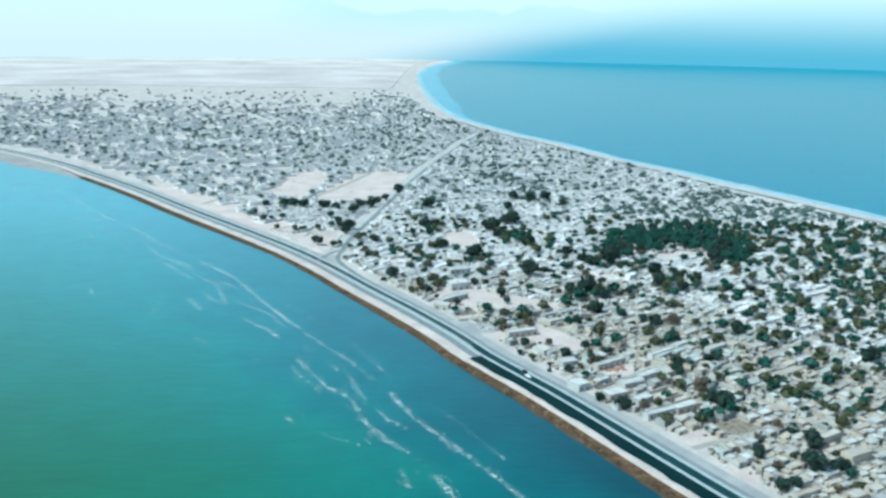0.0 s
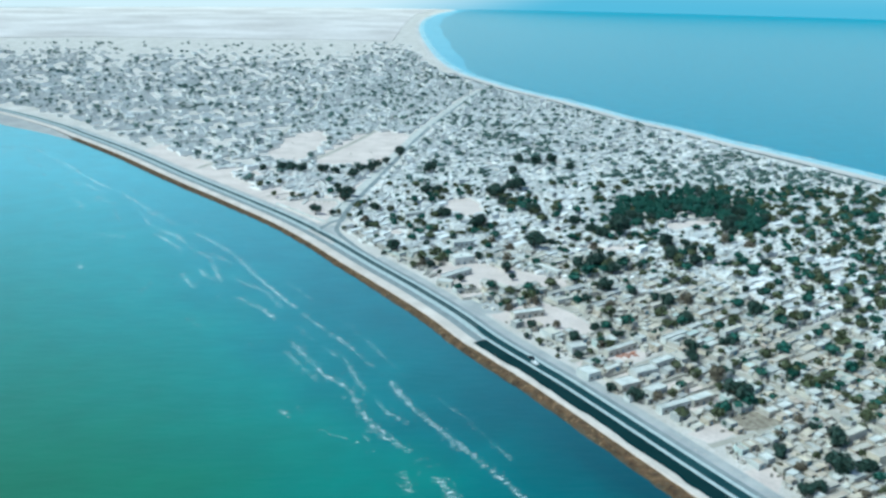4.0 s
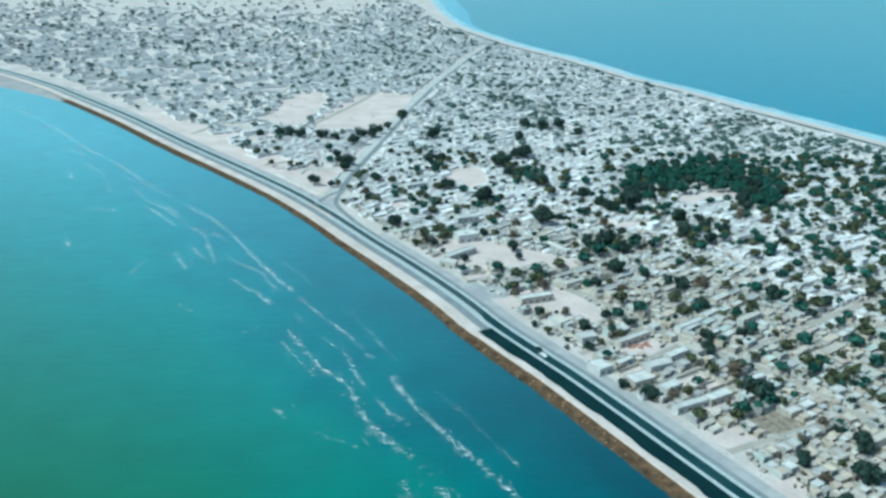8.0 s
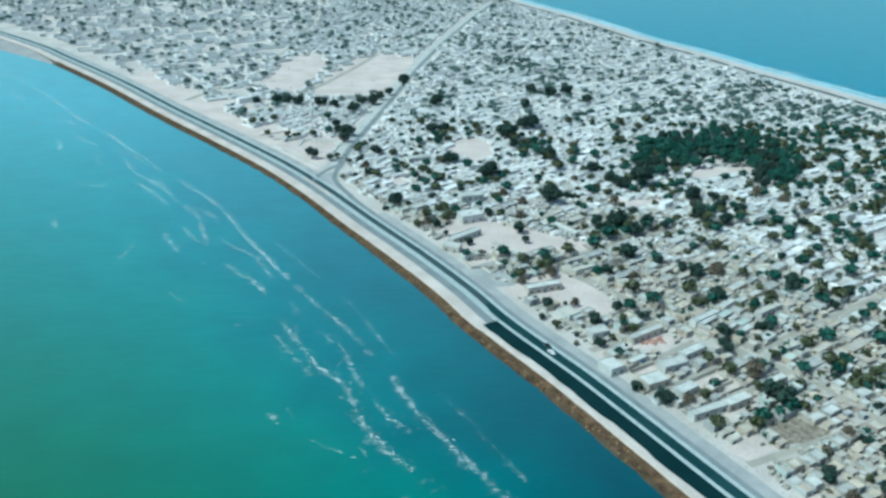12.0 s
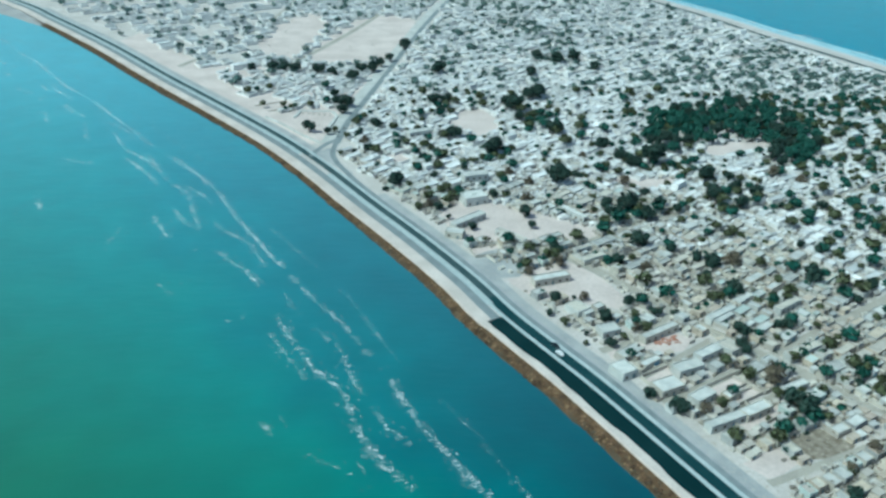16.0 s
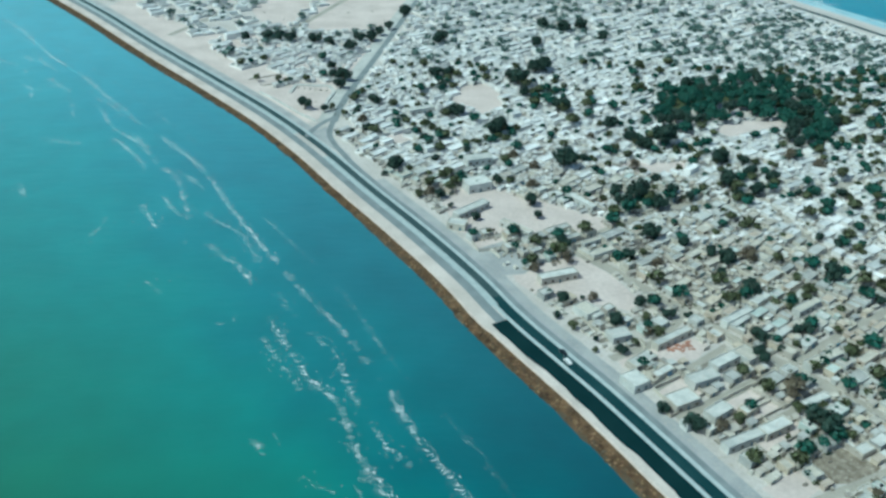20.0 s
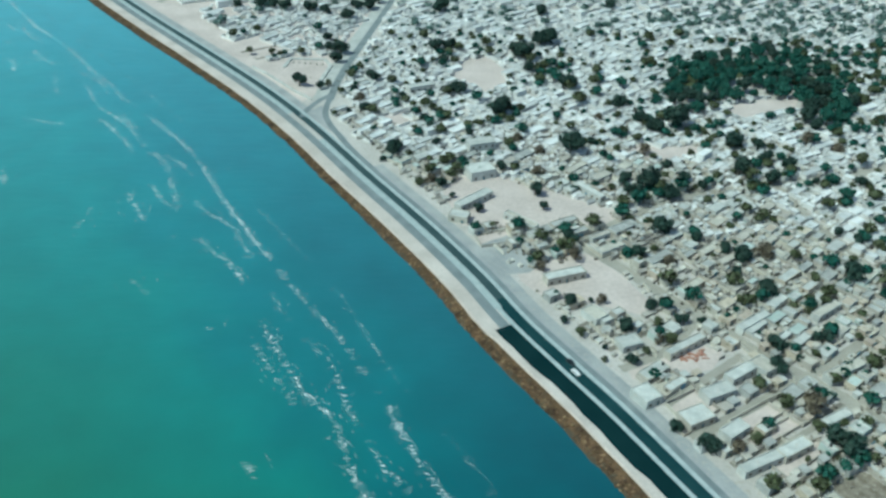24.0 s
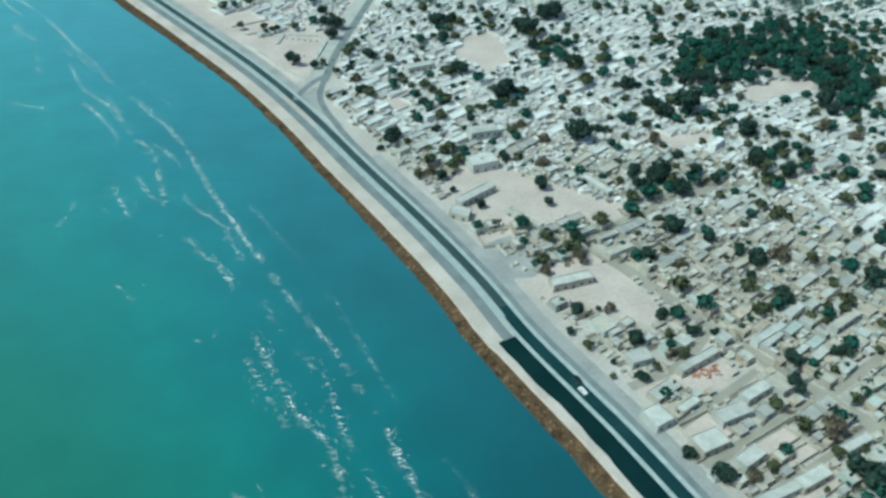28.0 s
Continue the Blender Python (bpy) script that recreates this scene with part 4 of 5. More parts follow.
for x, y, ang, w, d, h, paint, roof in LANDMARKS:
    house(x, y, ang, [(0, 0, w, d, h)], paint, roof, rng, group="larger buildings")
    for k in range(int(w / 3) + 1):
        o = (k + 0.5) / (int(w / 3) + 1) * w - w / 2
        taken.append((x + o * math.cos(radians(ang)), y + o * math.sin(radians(ang)), d / 2 + 0.4))

# ---- the town, row by row ----
BLOCKED = [line for line, _ in STREETS]
street_pts = np.concatenate(BLOCKED + [SLIP])
side_pts = SIDE + normals(SIDE) * 4.2
POLYS = [p for _, p in OPEN] + [GROVE]
for row in range(-13, 26):
    b0, run = 304.4 + 18.0 * row + 1.5, []
    for k in range(0, 170):
        ca = 60.0 + 4.0 * k
        cb = b0 + 0.7 * noise.noise((ca * 0.06, row * 2.0, 1.0))
        x, y = CA * ca - SA * cb, SA * ca + CA * cb
        ok = 290 < y < 900 and x < 300 and offset_of(x, y)[0] > 21 and not any(inside(p, x, y) for p in POLYS) and np.min(((side_pts - (x, y)) ** 2).sum(1)) > 120
        if ok:
            run.append((x, y))
        if (not ok or k == 169) and run:
            if len(run) > 4:
                ribbon("lane", np.array(run), [-1.35, 1.35], [0.012, 0.012], LANE, "narrow trodden earth lane between yard walls", "lane", skirt=0.02)
            run = []
far_town, far_yards, bushes = Heap(), Heap(), []
yard_trees, far_trees = [], []
homes = 0
plots, built = [], []
rng = random.Random(23)


def clear(x, y, r):
    if np.min(((street_pts - (x, y)) ** 2).sum(1)) < (r + 2.2) ** 2:
        return False
    if np.min(((side_pts - (x, y)) ** 2).sum(1)) < (r + 9.5) ** 2:
        return False
    return not any(inside(p, x, y) for p in POLYS)


def dense(x, y):
    """How closely built the town is there."""
    if y > 2500:
        return 0.0
    k = 1.02 - 0.25 * max(0.0, noise.noise((x * 0.012, y * 0.012, 3.0)))
    if x < -88 + (y - 720) * 0.13 and y < 905:
        k -= 0.30
    if x < -200 and y > 850:
        k -= 0.30
    if y > 1500:
        k -= (y - 1500) / 1100
    return k


for row in range(-13, 150):
    b0 = 304.4 + 18.0 * row + 9.0 + 1.5
    a = -1300.0 + rng.uniform(0, 10)
    while a < 1500:
        wp = rng.uniform(7.0, 11.0) if rng.random() < 0.6 else rng.uniform(11.0, 18.0)
        jit = rng.uniform(-1.2, 1.2)
        ca, cb = a + wp / 2, b0 + jit
        far = min(1.0, max(0.0, (SA * ca + CA * cb - 500) / 120))
        cb += far * (9.0 * noise.noise((ca * 0.012, cb * 0.012, 6.0)) + rng.uniform(-2.2, 2.2))
        a += wp + (rng.uniform(1.6, 3.2) if rng.random() < 0.16 else 0.35)
        x, y = CA * ca - SA * cb, SA * ca + CA * cb
        if y < 300 or y > 2500 or x > 560 or x < -1200 or x > 230 + (y - 300) * 1.2:
            continue
        off, _ = offset_of(x, y)
        if off < (25.5 if y < 700 else 30) or from_far_coast(x, y) < 27 or rng.random() > dense(x, y):
            continue
        dp = 15.2
        tries = [(x, y, wp, dp)]
        if not clear(x, y, 5.0) or not free(x, y, 5.0):
            tries = [(x + CA * u * wp * 0.25 - SA * w * 3.8, y + SA * u * wp * 0.25 + CA * w * 3.8, wp * 0.46, 6.6) for u in (-1, 1) for w in (-1, 1)]
            tries = [q for q in tries if clear(q[0], q[1], 1.7) and free(q[0], q[1], 2.7)]
        for q in tries:
            plots.append((*q, off, row))
row_side = {k: rng.choice((-1, 1)) for k in range(-20, 160)}
for x, y, wp, dp, off, row in plots:
    turn = min(1.0, max(0.0, (y - 545) / 90)) * min(1.0, max(0.0, (930 - y) / 100)) * min(1.0, max(0.0, (190 - x) / 80))
    ang = ANG + 18 * turn + rng.uniform(-3.0, 3.0) + 16 * noise.noise((x * 0.006, y * 0.006, 0.5))
    c, s = math.cos(radians(ang)), math.sin(radians(ang))
    two = rng.random() < 0.03
    blocks = []
    if dp < 8:
        blocks.append((0, 0, wp * rng.uniform(0.75, 0.97), dp * rng.uniform(0.7, 0.92), rng.uniform(2.3, 3.2)))
    else:
        side = row_side[row] * (-1 if rng.random() < 0.2 else 1)
        bare = rng.random()
        d, w = rng.uniform(3.9, 6.2), wp * rng.uniform(0.72, 1.0) * (0.6 if bare < 0.14 else 1)
        blocks.append((rng.choice((-1, 1)) * (wp - w) / 2, side * (dp - d) / 2, w, d, 5.4 if two else rng.uniform(2.3, 2.9)))
        d2 = rng.uniform(3.0, 5.2)
        if bare > 0.14 and rng.random() < 0.72:
            w2 = wp * rng.uniform(0.3, 0.95)
            blocks.append((rng.choice((-1, 1)) * (wp - w2) / 2, -side * (dp - d2) / 2, w2, d2, rng.uniform(2.2, 2.8)))
        if rng.random() < 0.5:
            w3, d3 = rng.uniform(1.8, 3.2), (dp - d - d2) * rng.uniform(0.4, 0.95)
            blocks.append((rng.choice((-1, 1)) * (wp - w3) / 2, side * (dp / 2 - d - d3 / 2), w3, d3, rng.uniform(1.9, 2.2)))
        blocks = [q for q in blocks if not any(abs(c * (tx - x) + s * (ty - y) - q[0]) < q[2] / 2 + 0.5 and abs(c * (ty - y) - s * (tx - x) - q[1]) < q[3] / 2 + 0.5 for tx, ty in trunks)]
        if not blocks:
            continue
    paint = rng.choices(range(5), (32, 26, 18, 18, 6))[0]
    roof = rng.choices(range(5), (34, 26, 20, 15, 5))[0]
    close = off < 175 and y < 640 and homes < 300
    for bx, by, w, d, h in blocks:
        for e in (-0.3, 0.3):
            built.append((x + c * (bx + e * w) - s * by, y + s * (bx + e * w) + c * by, 0.5 * d + 0.2))
    if close:
        homes += 1
        home = house(x, y, ang, blocks, paint, roof, rng, rng.random() < 0.12)
        if dp > 8:
            for _ in range(rng.choice((1, 1, 2, 2, 3))):
                w, d, h = rng.uniform(1.6, 4.0), rng.uniform(1.5, 3.0), rng.uniform(1.7, 2.3)
                k = rng.choice((0, 1, 2, 3, 4))
                spot = put(rng.uniform(-0.5, 0.5) * (wp - w), rng.uniform(-0.5, 0.5) * (dp - 2 * 4.0 - d), 0, rng.uniform(-3, 3))
                room = part("outbuilding", UNIT[k], home, spot @ put(0, 0, 0, 0, w, d, h))
                part("roof", ROOFS[rng.choice((0, 1, 2, 3))], room, put(0, 0, 1.0, 0, 1.06, 1.08, 0.06))
        if dp > 8 and rng.random() < 0.94:
            compound(x, y, ang + (180 if blocks[0][1] < 0 else 0), wp + 0.3, dp + 0.3, rng)
    else:
        if dp > 8 and y < 1300:
            for _ in range(rng.choice((1, 2, 3))):
                blocks.append((rng.uniform(-0.4, 0.4) * wp, rng.uniform(-0.2, 0.2) * dp, rng.uniform(1.4, 3.2), rng.uniform(1.4, 2.8), rng.uniform(1.2, 2.1)))
        for bx, by, w, d, h in blocks:
            far_town.block(x + c * bx - s * by, y + s * bx + c * by, ang, w, d, h)
        if dp > 8 and rng.random() < 0.7:
            far_yards.block(x, y, ang, wp - 0.3, dp - 0.3, 0.06, False, 2)
            for bx, by, sx, sy in ((-wp / 2, 0, 0.25, dp), (wp / 2, 0, 0.25, dp), (0, -dp / 2, wp, 0.25), (0, dp / 2, wp, 0.25)):
                far_yards.block(x + c * bx - s * by, y + s * bx + c * by, ang, sx, sy, 1.9, False)
    if rng.random() < (0.75 if close else 0.7):
        px, py = rng.uniform(-0.4, 0.4) * wp, rng.uniform(-0.25, 0.25) * dp
        (yard_trees if close else far_trees).append((x + c * px - s * py, y + s * px + c * py, rng.uniform(1.2, 2.6) if rng.random() < 0.7 else rng.uniform(2.6, 4.4)))
    for _ in range(rng.choice((2, 3, 4, 5, 7)) if close else rng.choice((1, 2, 2, 3))):
        px, py = rng.uniform(-0.5, 0.5) * wp, rng.uniform(-0.6, 0.6) * dp
        bushes.append((x + c * px - s * py, y + s * px + c * py, rng.uniform(0.5, 1.2) if rng.random() < 0.75 else rng.uniform(1.2, 2.0)))
def shed(x, y, ang, w, d, h, k):
    ob = new("shed")
    ob.matrix_basis = pose(x, y, 0, 0, 0, ang)
    tagged(ob, "small %s shed with a flat roof in a yard" % PAINTS[k][0], "shed", "sheds of the town")
    part("wall", UNIT[k], ob, put(0, 0, 0, 0, w, d, h))
    part("roof", ROOFS[k], ob, put(0, 0, h, 0, w + 0.4, d + 0.4, 0.14))
    part("door", DOOR, ob, put(0, -d / 2 - 0.02, 0.0))


centres = np.array(built)
sheds = 0
for row in range(-30, 120):
    for col in range(0, 60):
        ca, cb = 250 + 4.6 * col + rng.uniform(-1, 1), 200 + 4.2 * row + rng.uniform(-1, 1)
        x, y = CA * ca - SA * cb, SA * ca + CA * cb
        if not (330 < y < 620) or not 24 < offset_of(x, y)[0] < 150 or sheds > 230:
            continue
        w, d = rng.uniform(2.6, 4.4), rng.uniform(2.2, 3.4)
        if (np.hypot(centres[:, 0] - x, centres[:, 1] - y) - centres[:, 2]).min() < 0.45 * w or not clear(x, y, 1.2) or not free(x, y, 2.4):
            continue
        if min(math.hypot(x - tx, y - ty) for tx, ty in trunks) < 3.0:
            continue
        shed(x, y, ANG, w, d, rng.uniform(1.9, 2.5), rng.choice((0, 1, 1, 2, 3, 3)))
        centres = np.vstack([centres, (x, y, 0.5 * w)])
        sheds += 1
rooms, fences = Heap(), Heap()
for row in range(-40, 170):
    for col in range(0, 110):
        ca, cb = 200 + 3.3 * col + rng.uniform(-1.2, 1.2), 180 + 3.2 * row + rng.uniform(-1.2, 1.2)
        x, y = CA * ca - SA * cb, SA * ca + CA * cb
        if not (330 < y < 700) or rng.random() < 0.25 or not 22 < offset_of(x, y)[0] < 240:
            continue
        w, d = rng.uniform(1.4, 4.2), rng.uniform(1.3, 2.9)
        if (np.hypot(centres[:, 0] - x, centres[:, 1] - y) - centres[:, 2]).min() < 0.2 * w or not clear(x, y, 0.8) or not free(x, y, 2.0):
            continue
        if min(math.hypot(x - tx, y - ty) for tx, ty in trunks) < 1.8:
            continue
        if rng.random() < 0.72:
            rooms.block(x, y, ANG + (16 if y > 600 and x < 130 else 0) + rng.gauss(0, 5), w, d, rng.uniform(0.9, 2.3), rng.random() < 0.5)
        else:
            fences.block(x, y, ANG + rng.choice((0, 90)) + rng.gauss(0, 4), rng.uniform(3, 9), 0.22, rng.uniform(1.2, 1.9), False)
inland = Heap()
for row in range(60, 290):
    for col in range(0, 150):
        ca, cb = 330 + 3.6 * col + rng.uniform(-1.4, 1.4), 180 + 3.3 * row + rng.uniform(-1.3, 1.3)
        x, y = CA * ca - SA * cb, SA * ca + CA * cb
        if not (560 < y < 900) or x > 330 or rng.random() < 0.4 or offset_of(x, y)[0] < 26:
            continue
        w, d = rng.uniform(1.8, 5.2), rng.uniform(1.5, 3.0)
        if (np.hypot(centres[:, 0] - x, centres[:, 1] - y) - centres[:, 2]).min() < 0.15 * w or not clear(x, y, 0.8) or not free(x, y, 2.0):
            continue
        inland.block(x, y, ANG + (16 if y > 600 and x < 130 else 0) + rng.gauss(0, 6), w, d, rng.uniform(1.3, 2.5), rng.random() < 0.5)
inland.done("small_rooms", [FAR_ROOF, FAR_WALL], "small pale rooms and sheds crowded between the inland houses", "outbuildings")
rooms.done("yard_rooms", [ROOM_ROOF, ROOM_WALL], "small rooms, pens and lean-tos crowded between the houses", "outbuildings")
fences.done("yard_fences", [ROOM_ROOF, ROOM_WALL], "short lengths of plain wall dividing the yards", "walls")
far_town.done("distant_houses", [FAR_ROOF, FAR_WALL], "dense low flat-roofed houses of the town, haze-pale in colour", "houses")
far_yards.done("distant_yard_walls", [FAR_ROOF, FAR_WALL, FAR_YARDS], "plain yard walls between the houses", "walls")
for x, y, r in yard_trees[:84]:
    tree(x, y, r, rng, rng.choice(("dark green", "olive green", "olive green", "dry brown", "dry brown")), "yard trees")


def foliage_heap(name, spots, per, leaf, label, category, low):
    """Trees or bushes too many to count: leaf clumps over short stems, joined."""
    r0 = np.random.RandomState(5)
    n = len(spots) * per
    sp = np.repeat(np.array(spots), per, axis=0)
    d = r0.normal(size=(n, 3))
    d /= np.linalg.norm(d, axis=1)[:, None]
    c = np.empty((n, 3))
    c[:, :2] = sp[:, :2] + d[:, :2] * sp[:, 2:3] * r0.uniform(0.5, 1.0, (n, 1))
    c[:, 2] = sp[:, 2] * (low + 0.62 * d[:, 2] * r0.uniform(0.5, 1.0, n))
    t = r0.normal(size=(n, 3))
    t /= np.linalg.norm(t, axis=1)[:, None]
    u = np.cross(d + 0.01, t)
    u /= np.linalg.norm(u, axis=1)[:, None]
    s = sp[:, 2:3] * r0.uniform(0.22, 0.42, (n, 1))
    v = np.stack([c + t * s, c + u * s * 0.7, c - t * s, c - u * s * 0.7], 1).reshape(-1, 3)
    v[:, 2] = np.maximum(v[:, 2], 0.05)
    f = np.arange(4 * n).reshape(n, 4)
    return tagged(new(name, mesh_of(name, v.tolist(), f.tolist(), [leaf])), label, category, "", "stuff")


for _ in range(3600):
    x, y = rng.uniform(-60, 440), rng.uniform(590, 1350)
    k = noise.noise((x * 0.025, y * 0.025, 4.0)) + 0.6 * noise.noise((x * 0.008, y * 0.008, 7.0))
    if k > rng.uniform(0.0, 0.6) and offset_of(x, y)[0] > 26 and from_far_coast(x, y) > 50 and clear(x, y, 1.0):
        far_trees.append((x, y, rng.uniform(1.4, 3.8)))
for _ in range(1000):
    x, y = rng.uniform(60, 420), rng.uniform(400, 900)
    if x < 150 and y < 640 or y < 560 and offset_of(x, y)[0] < 95:
        continue
    if noise.noise((x * 0.03, y * 0.03, 14.0)) > rng.uniform(-0.5, 0.5) and clear(x, y, 1.0):
        far_trees.append((x, y, rng.uniform(1.3, 3.4)))
for _ in range(1500):
    x, y = rng.uniform(-1100, 420), rng.uniform(560, 2400)
    if offset_of(x, y)[0] > 24 and from_far_coast(x, y) > 50 and clear(x, y, 2.0) and noise.noise((x * 0.02, y * 0.02, 9.0)) > -0.1:
        far_trees.append((x, y, rng.uniform(2.0, 5.0)))
for _ in range(2300):
    x, y = rng.uniform(240, 470), rng.uniform(430, 1000)
    if noise.noise((x * 0.025, y * 0.025, 21.0)) > rng.uniform(-0.6, 0.4) and from_far_coast(x, y) > 40 and clear(x, y, 1.0):
        far_trees.append((x, y, rng.uniform(1.5, 3.6)))
for _ in range(420):
    x, y = rng.uniform(120, 330), rng.uniform(310, 470)
    if offset_of(x, y)[0] > 55 and noise.noise((x * 0.04, y * 0.04, 31.0)) > rng.uniform(-0.4, 0.5) and clear(x, y, 1.0):
        far_trees.append((x, y, rng.uniform(1.3, 3.0)))
middle = [t for t in far_trees + yard_trees[84:] if t[1] < 850]
foliage_heap("town_trees", middle[::2], 90, MID_LEAF, "green trees crowded between the houses", "trees", 1.35)
foliage_heap("town_trees", middle[1::2], 90, OLIVE, "dusty olive trees crowded between the houses", "trees", 1.35)
foliage_heap("distant_trees", [t for t in far_trees if t[1] >= 850], 50, FAR_LEAF, "green trees scattered between the far houses, haze-pale in colour", "trees", 1.0)
for _ in range(500):
    x, y = rng.uniform(-900, 300), rng.uniform(330, 1200)
    if 20 < offset_of(x, y)[0] and from_far_coast(x, y) > 30:
        bushes.append((x, y, rng.uniform(0.4, 1.0)))
junk = Heap()
for x, y, r in bushes:
    if y < 700:
        for _ in range(2):
            jx, jy = x + rng.uniform(-4, 4), y + rng.uniform(-4, 4)
            if offset_of(jx, jy)[0] > 21:
                junk.block(jx, jy, rng.uniform(0, 90), rng.uniform(0.5, 2.4), rng.uniform(0.4, 1.3), rng.uniform(0.3, 1.4), False)
junk.done("yard_clutter", [CLUTTER, CLUTTER], "crates, rubble and stores lying about in yards and lanes", "clutter")
foliage_heap("bushes", bushes[::2], 18, OLIVE, "low dusty bushes in yards and along lanes", "bushes", 0.6)
foliage_heap("bushes", bushes[1::4], 22, LEAF, "small dark green bushes in yards", "bushes", 0.7)
foliage_heap("bushes", bushes[3::4], 18, DRY, "dry brown bushes beside yard walls", "bushes", 0.6)

# ---- far shore ----
ribbon("far_beach", FAR_COAST, [-19, -11, 1], [-2.2, -1.55, 0.03], PALE_BEACH, "pale beach of the far shore", "beach")
ribbon("road_far", FAR_COAST[20:int(np.argmin(abs(FAR_COAST[:, 1] - 1800)))], [11, 17], [0.05, 0.05], GREY_ASPHALT, "dark road behind the far beach", "road")

SHALLOWS = mat("milky_shallows", (0.24, 0.44, 0.52), (0.36, 0.55, 0.60), 0.02, 0.2, 0.5, 0.1, 0.2)
PALE_SEA = mat("pale_shelving_water", (0.10, 0.34, 0.46), (0.15, 0.40, 0.51), 0.015, 0.2, 0.35, 0.1, 0.2)
ribbon("shelf", FAR_COAST[int(np.argmin(abs(FAR_COAST[:, 1] - 1750))):], [-60, -24], [SEA_Z + 0.015, SEA_Z + 0.02], PALE_SEA, "paler blue water over the shelving far shore", "shallow water", skirt=0.01, wobble=lambda i, j: 7.0 * noise.noise((i * 0.05, 0, 6.0)) - 26.0 * min(1.0, i / 90.0) + 30.0 * max(0.0, 1.0 - i / 30.0) if j < 2 else 0)
ribbon("shallows", FAR_COAST[40:], [-27, -11], [SEA_Z + 0.03, SEA_Z + 0.03], SHALLOWS, "milky pale blue shallows along the far beach", "shallow water", skirt=0.02, wobble=lambda i, j: 4.0 * noise.noise((i * 0.07, 0, 2.0)) if j < 2 else 0)

# ---- rocks ----


def rock_mesh(seed):
    r = random.Random(seed)
    bm = bmesh.new()
    bmesh.ops.create_icosphere(bm, subdivisions=1, radius=1.0)
    for v in bm.verts:
        v.co *= r.uniform(0.7, 1.15)
        v.co.z *= 0.7
    me = bpy.data.meshes.new("stone")
    bm.to_mesh(me)
    bm.free()
    me.materials.append(ROCK)
    return me


STONES = [rock_mesh(s) for s in range(6)]
bank = bpy.data.objects["revetment_bank"]
rng = random.Random(31)
i0, i1 = near(-60, 640), near(90, 375)
tmpl_v = [np.array([v.co[:] for v in m.vertices]) for m in STONES]
tmpl_f = [[tuple(p.vertices) for p in m.polygons] for m in STONES]
hv, hf = [], []


def bank_place(i, o):
    p = ROAD[i] + ROAD_N[i] * o + np.array((ROAD_N[i][1], -ROAD_N[i][0])) * rng.uniform(-3, 3)
    e = reach(i)
    z = np.interp(o, (-25.0 + e, -20.7 + e, -17.8 + 0.7 * e, -14.0), (-3.4, -1.65, -0.75, 0.02))
    return p[0], p[1], float(z)


for k in range(300):
    i = rng.randrange(i0, i1)
    x, y, z = bank_place(i, rng.uniform(-20.4 + reach(i), -14.6))
    r = rng.uniform(0.35, 0.75)
    part("stone", rng.choice(STONES), bank, put(x, y, z + 0.1, rng.uniform(0, 360), r, r * rng.uniform(0.7, 1.2), r))
for k in range(9000):
    i = rng.randrange(near(-700, 1290), near(160, 235))
    x, y, z = bank_place(i, rng.triangular(-20.7 + reach(i), -14.4, -19.2 + reach(i)))
    r = rng.uniform(0.25, 0.7)
    s = rng.randrange(6)
    a = rng.uniform(0, 6.28)
    c, q = math.cos(a) * r, math.sin(a) * r
    b = len(hv)
    hv += [(x + c * v[0] - q * v[1], y + q * v[0] + c * v[1], z + 0.05 + v[2] * r) for v in tmpl_v[s]]
    hf += [tuple(b + j for j in f) for f in tmpl_f[s]]
tagged(new("rubble", mesh_of("rubble", hv, hf, [ROCKS])), "brown boulders heaped along the waterline", "rocks", "", "stuff")

# ---- surf ----


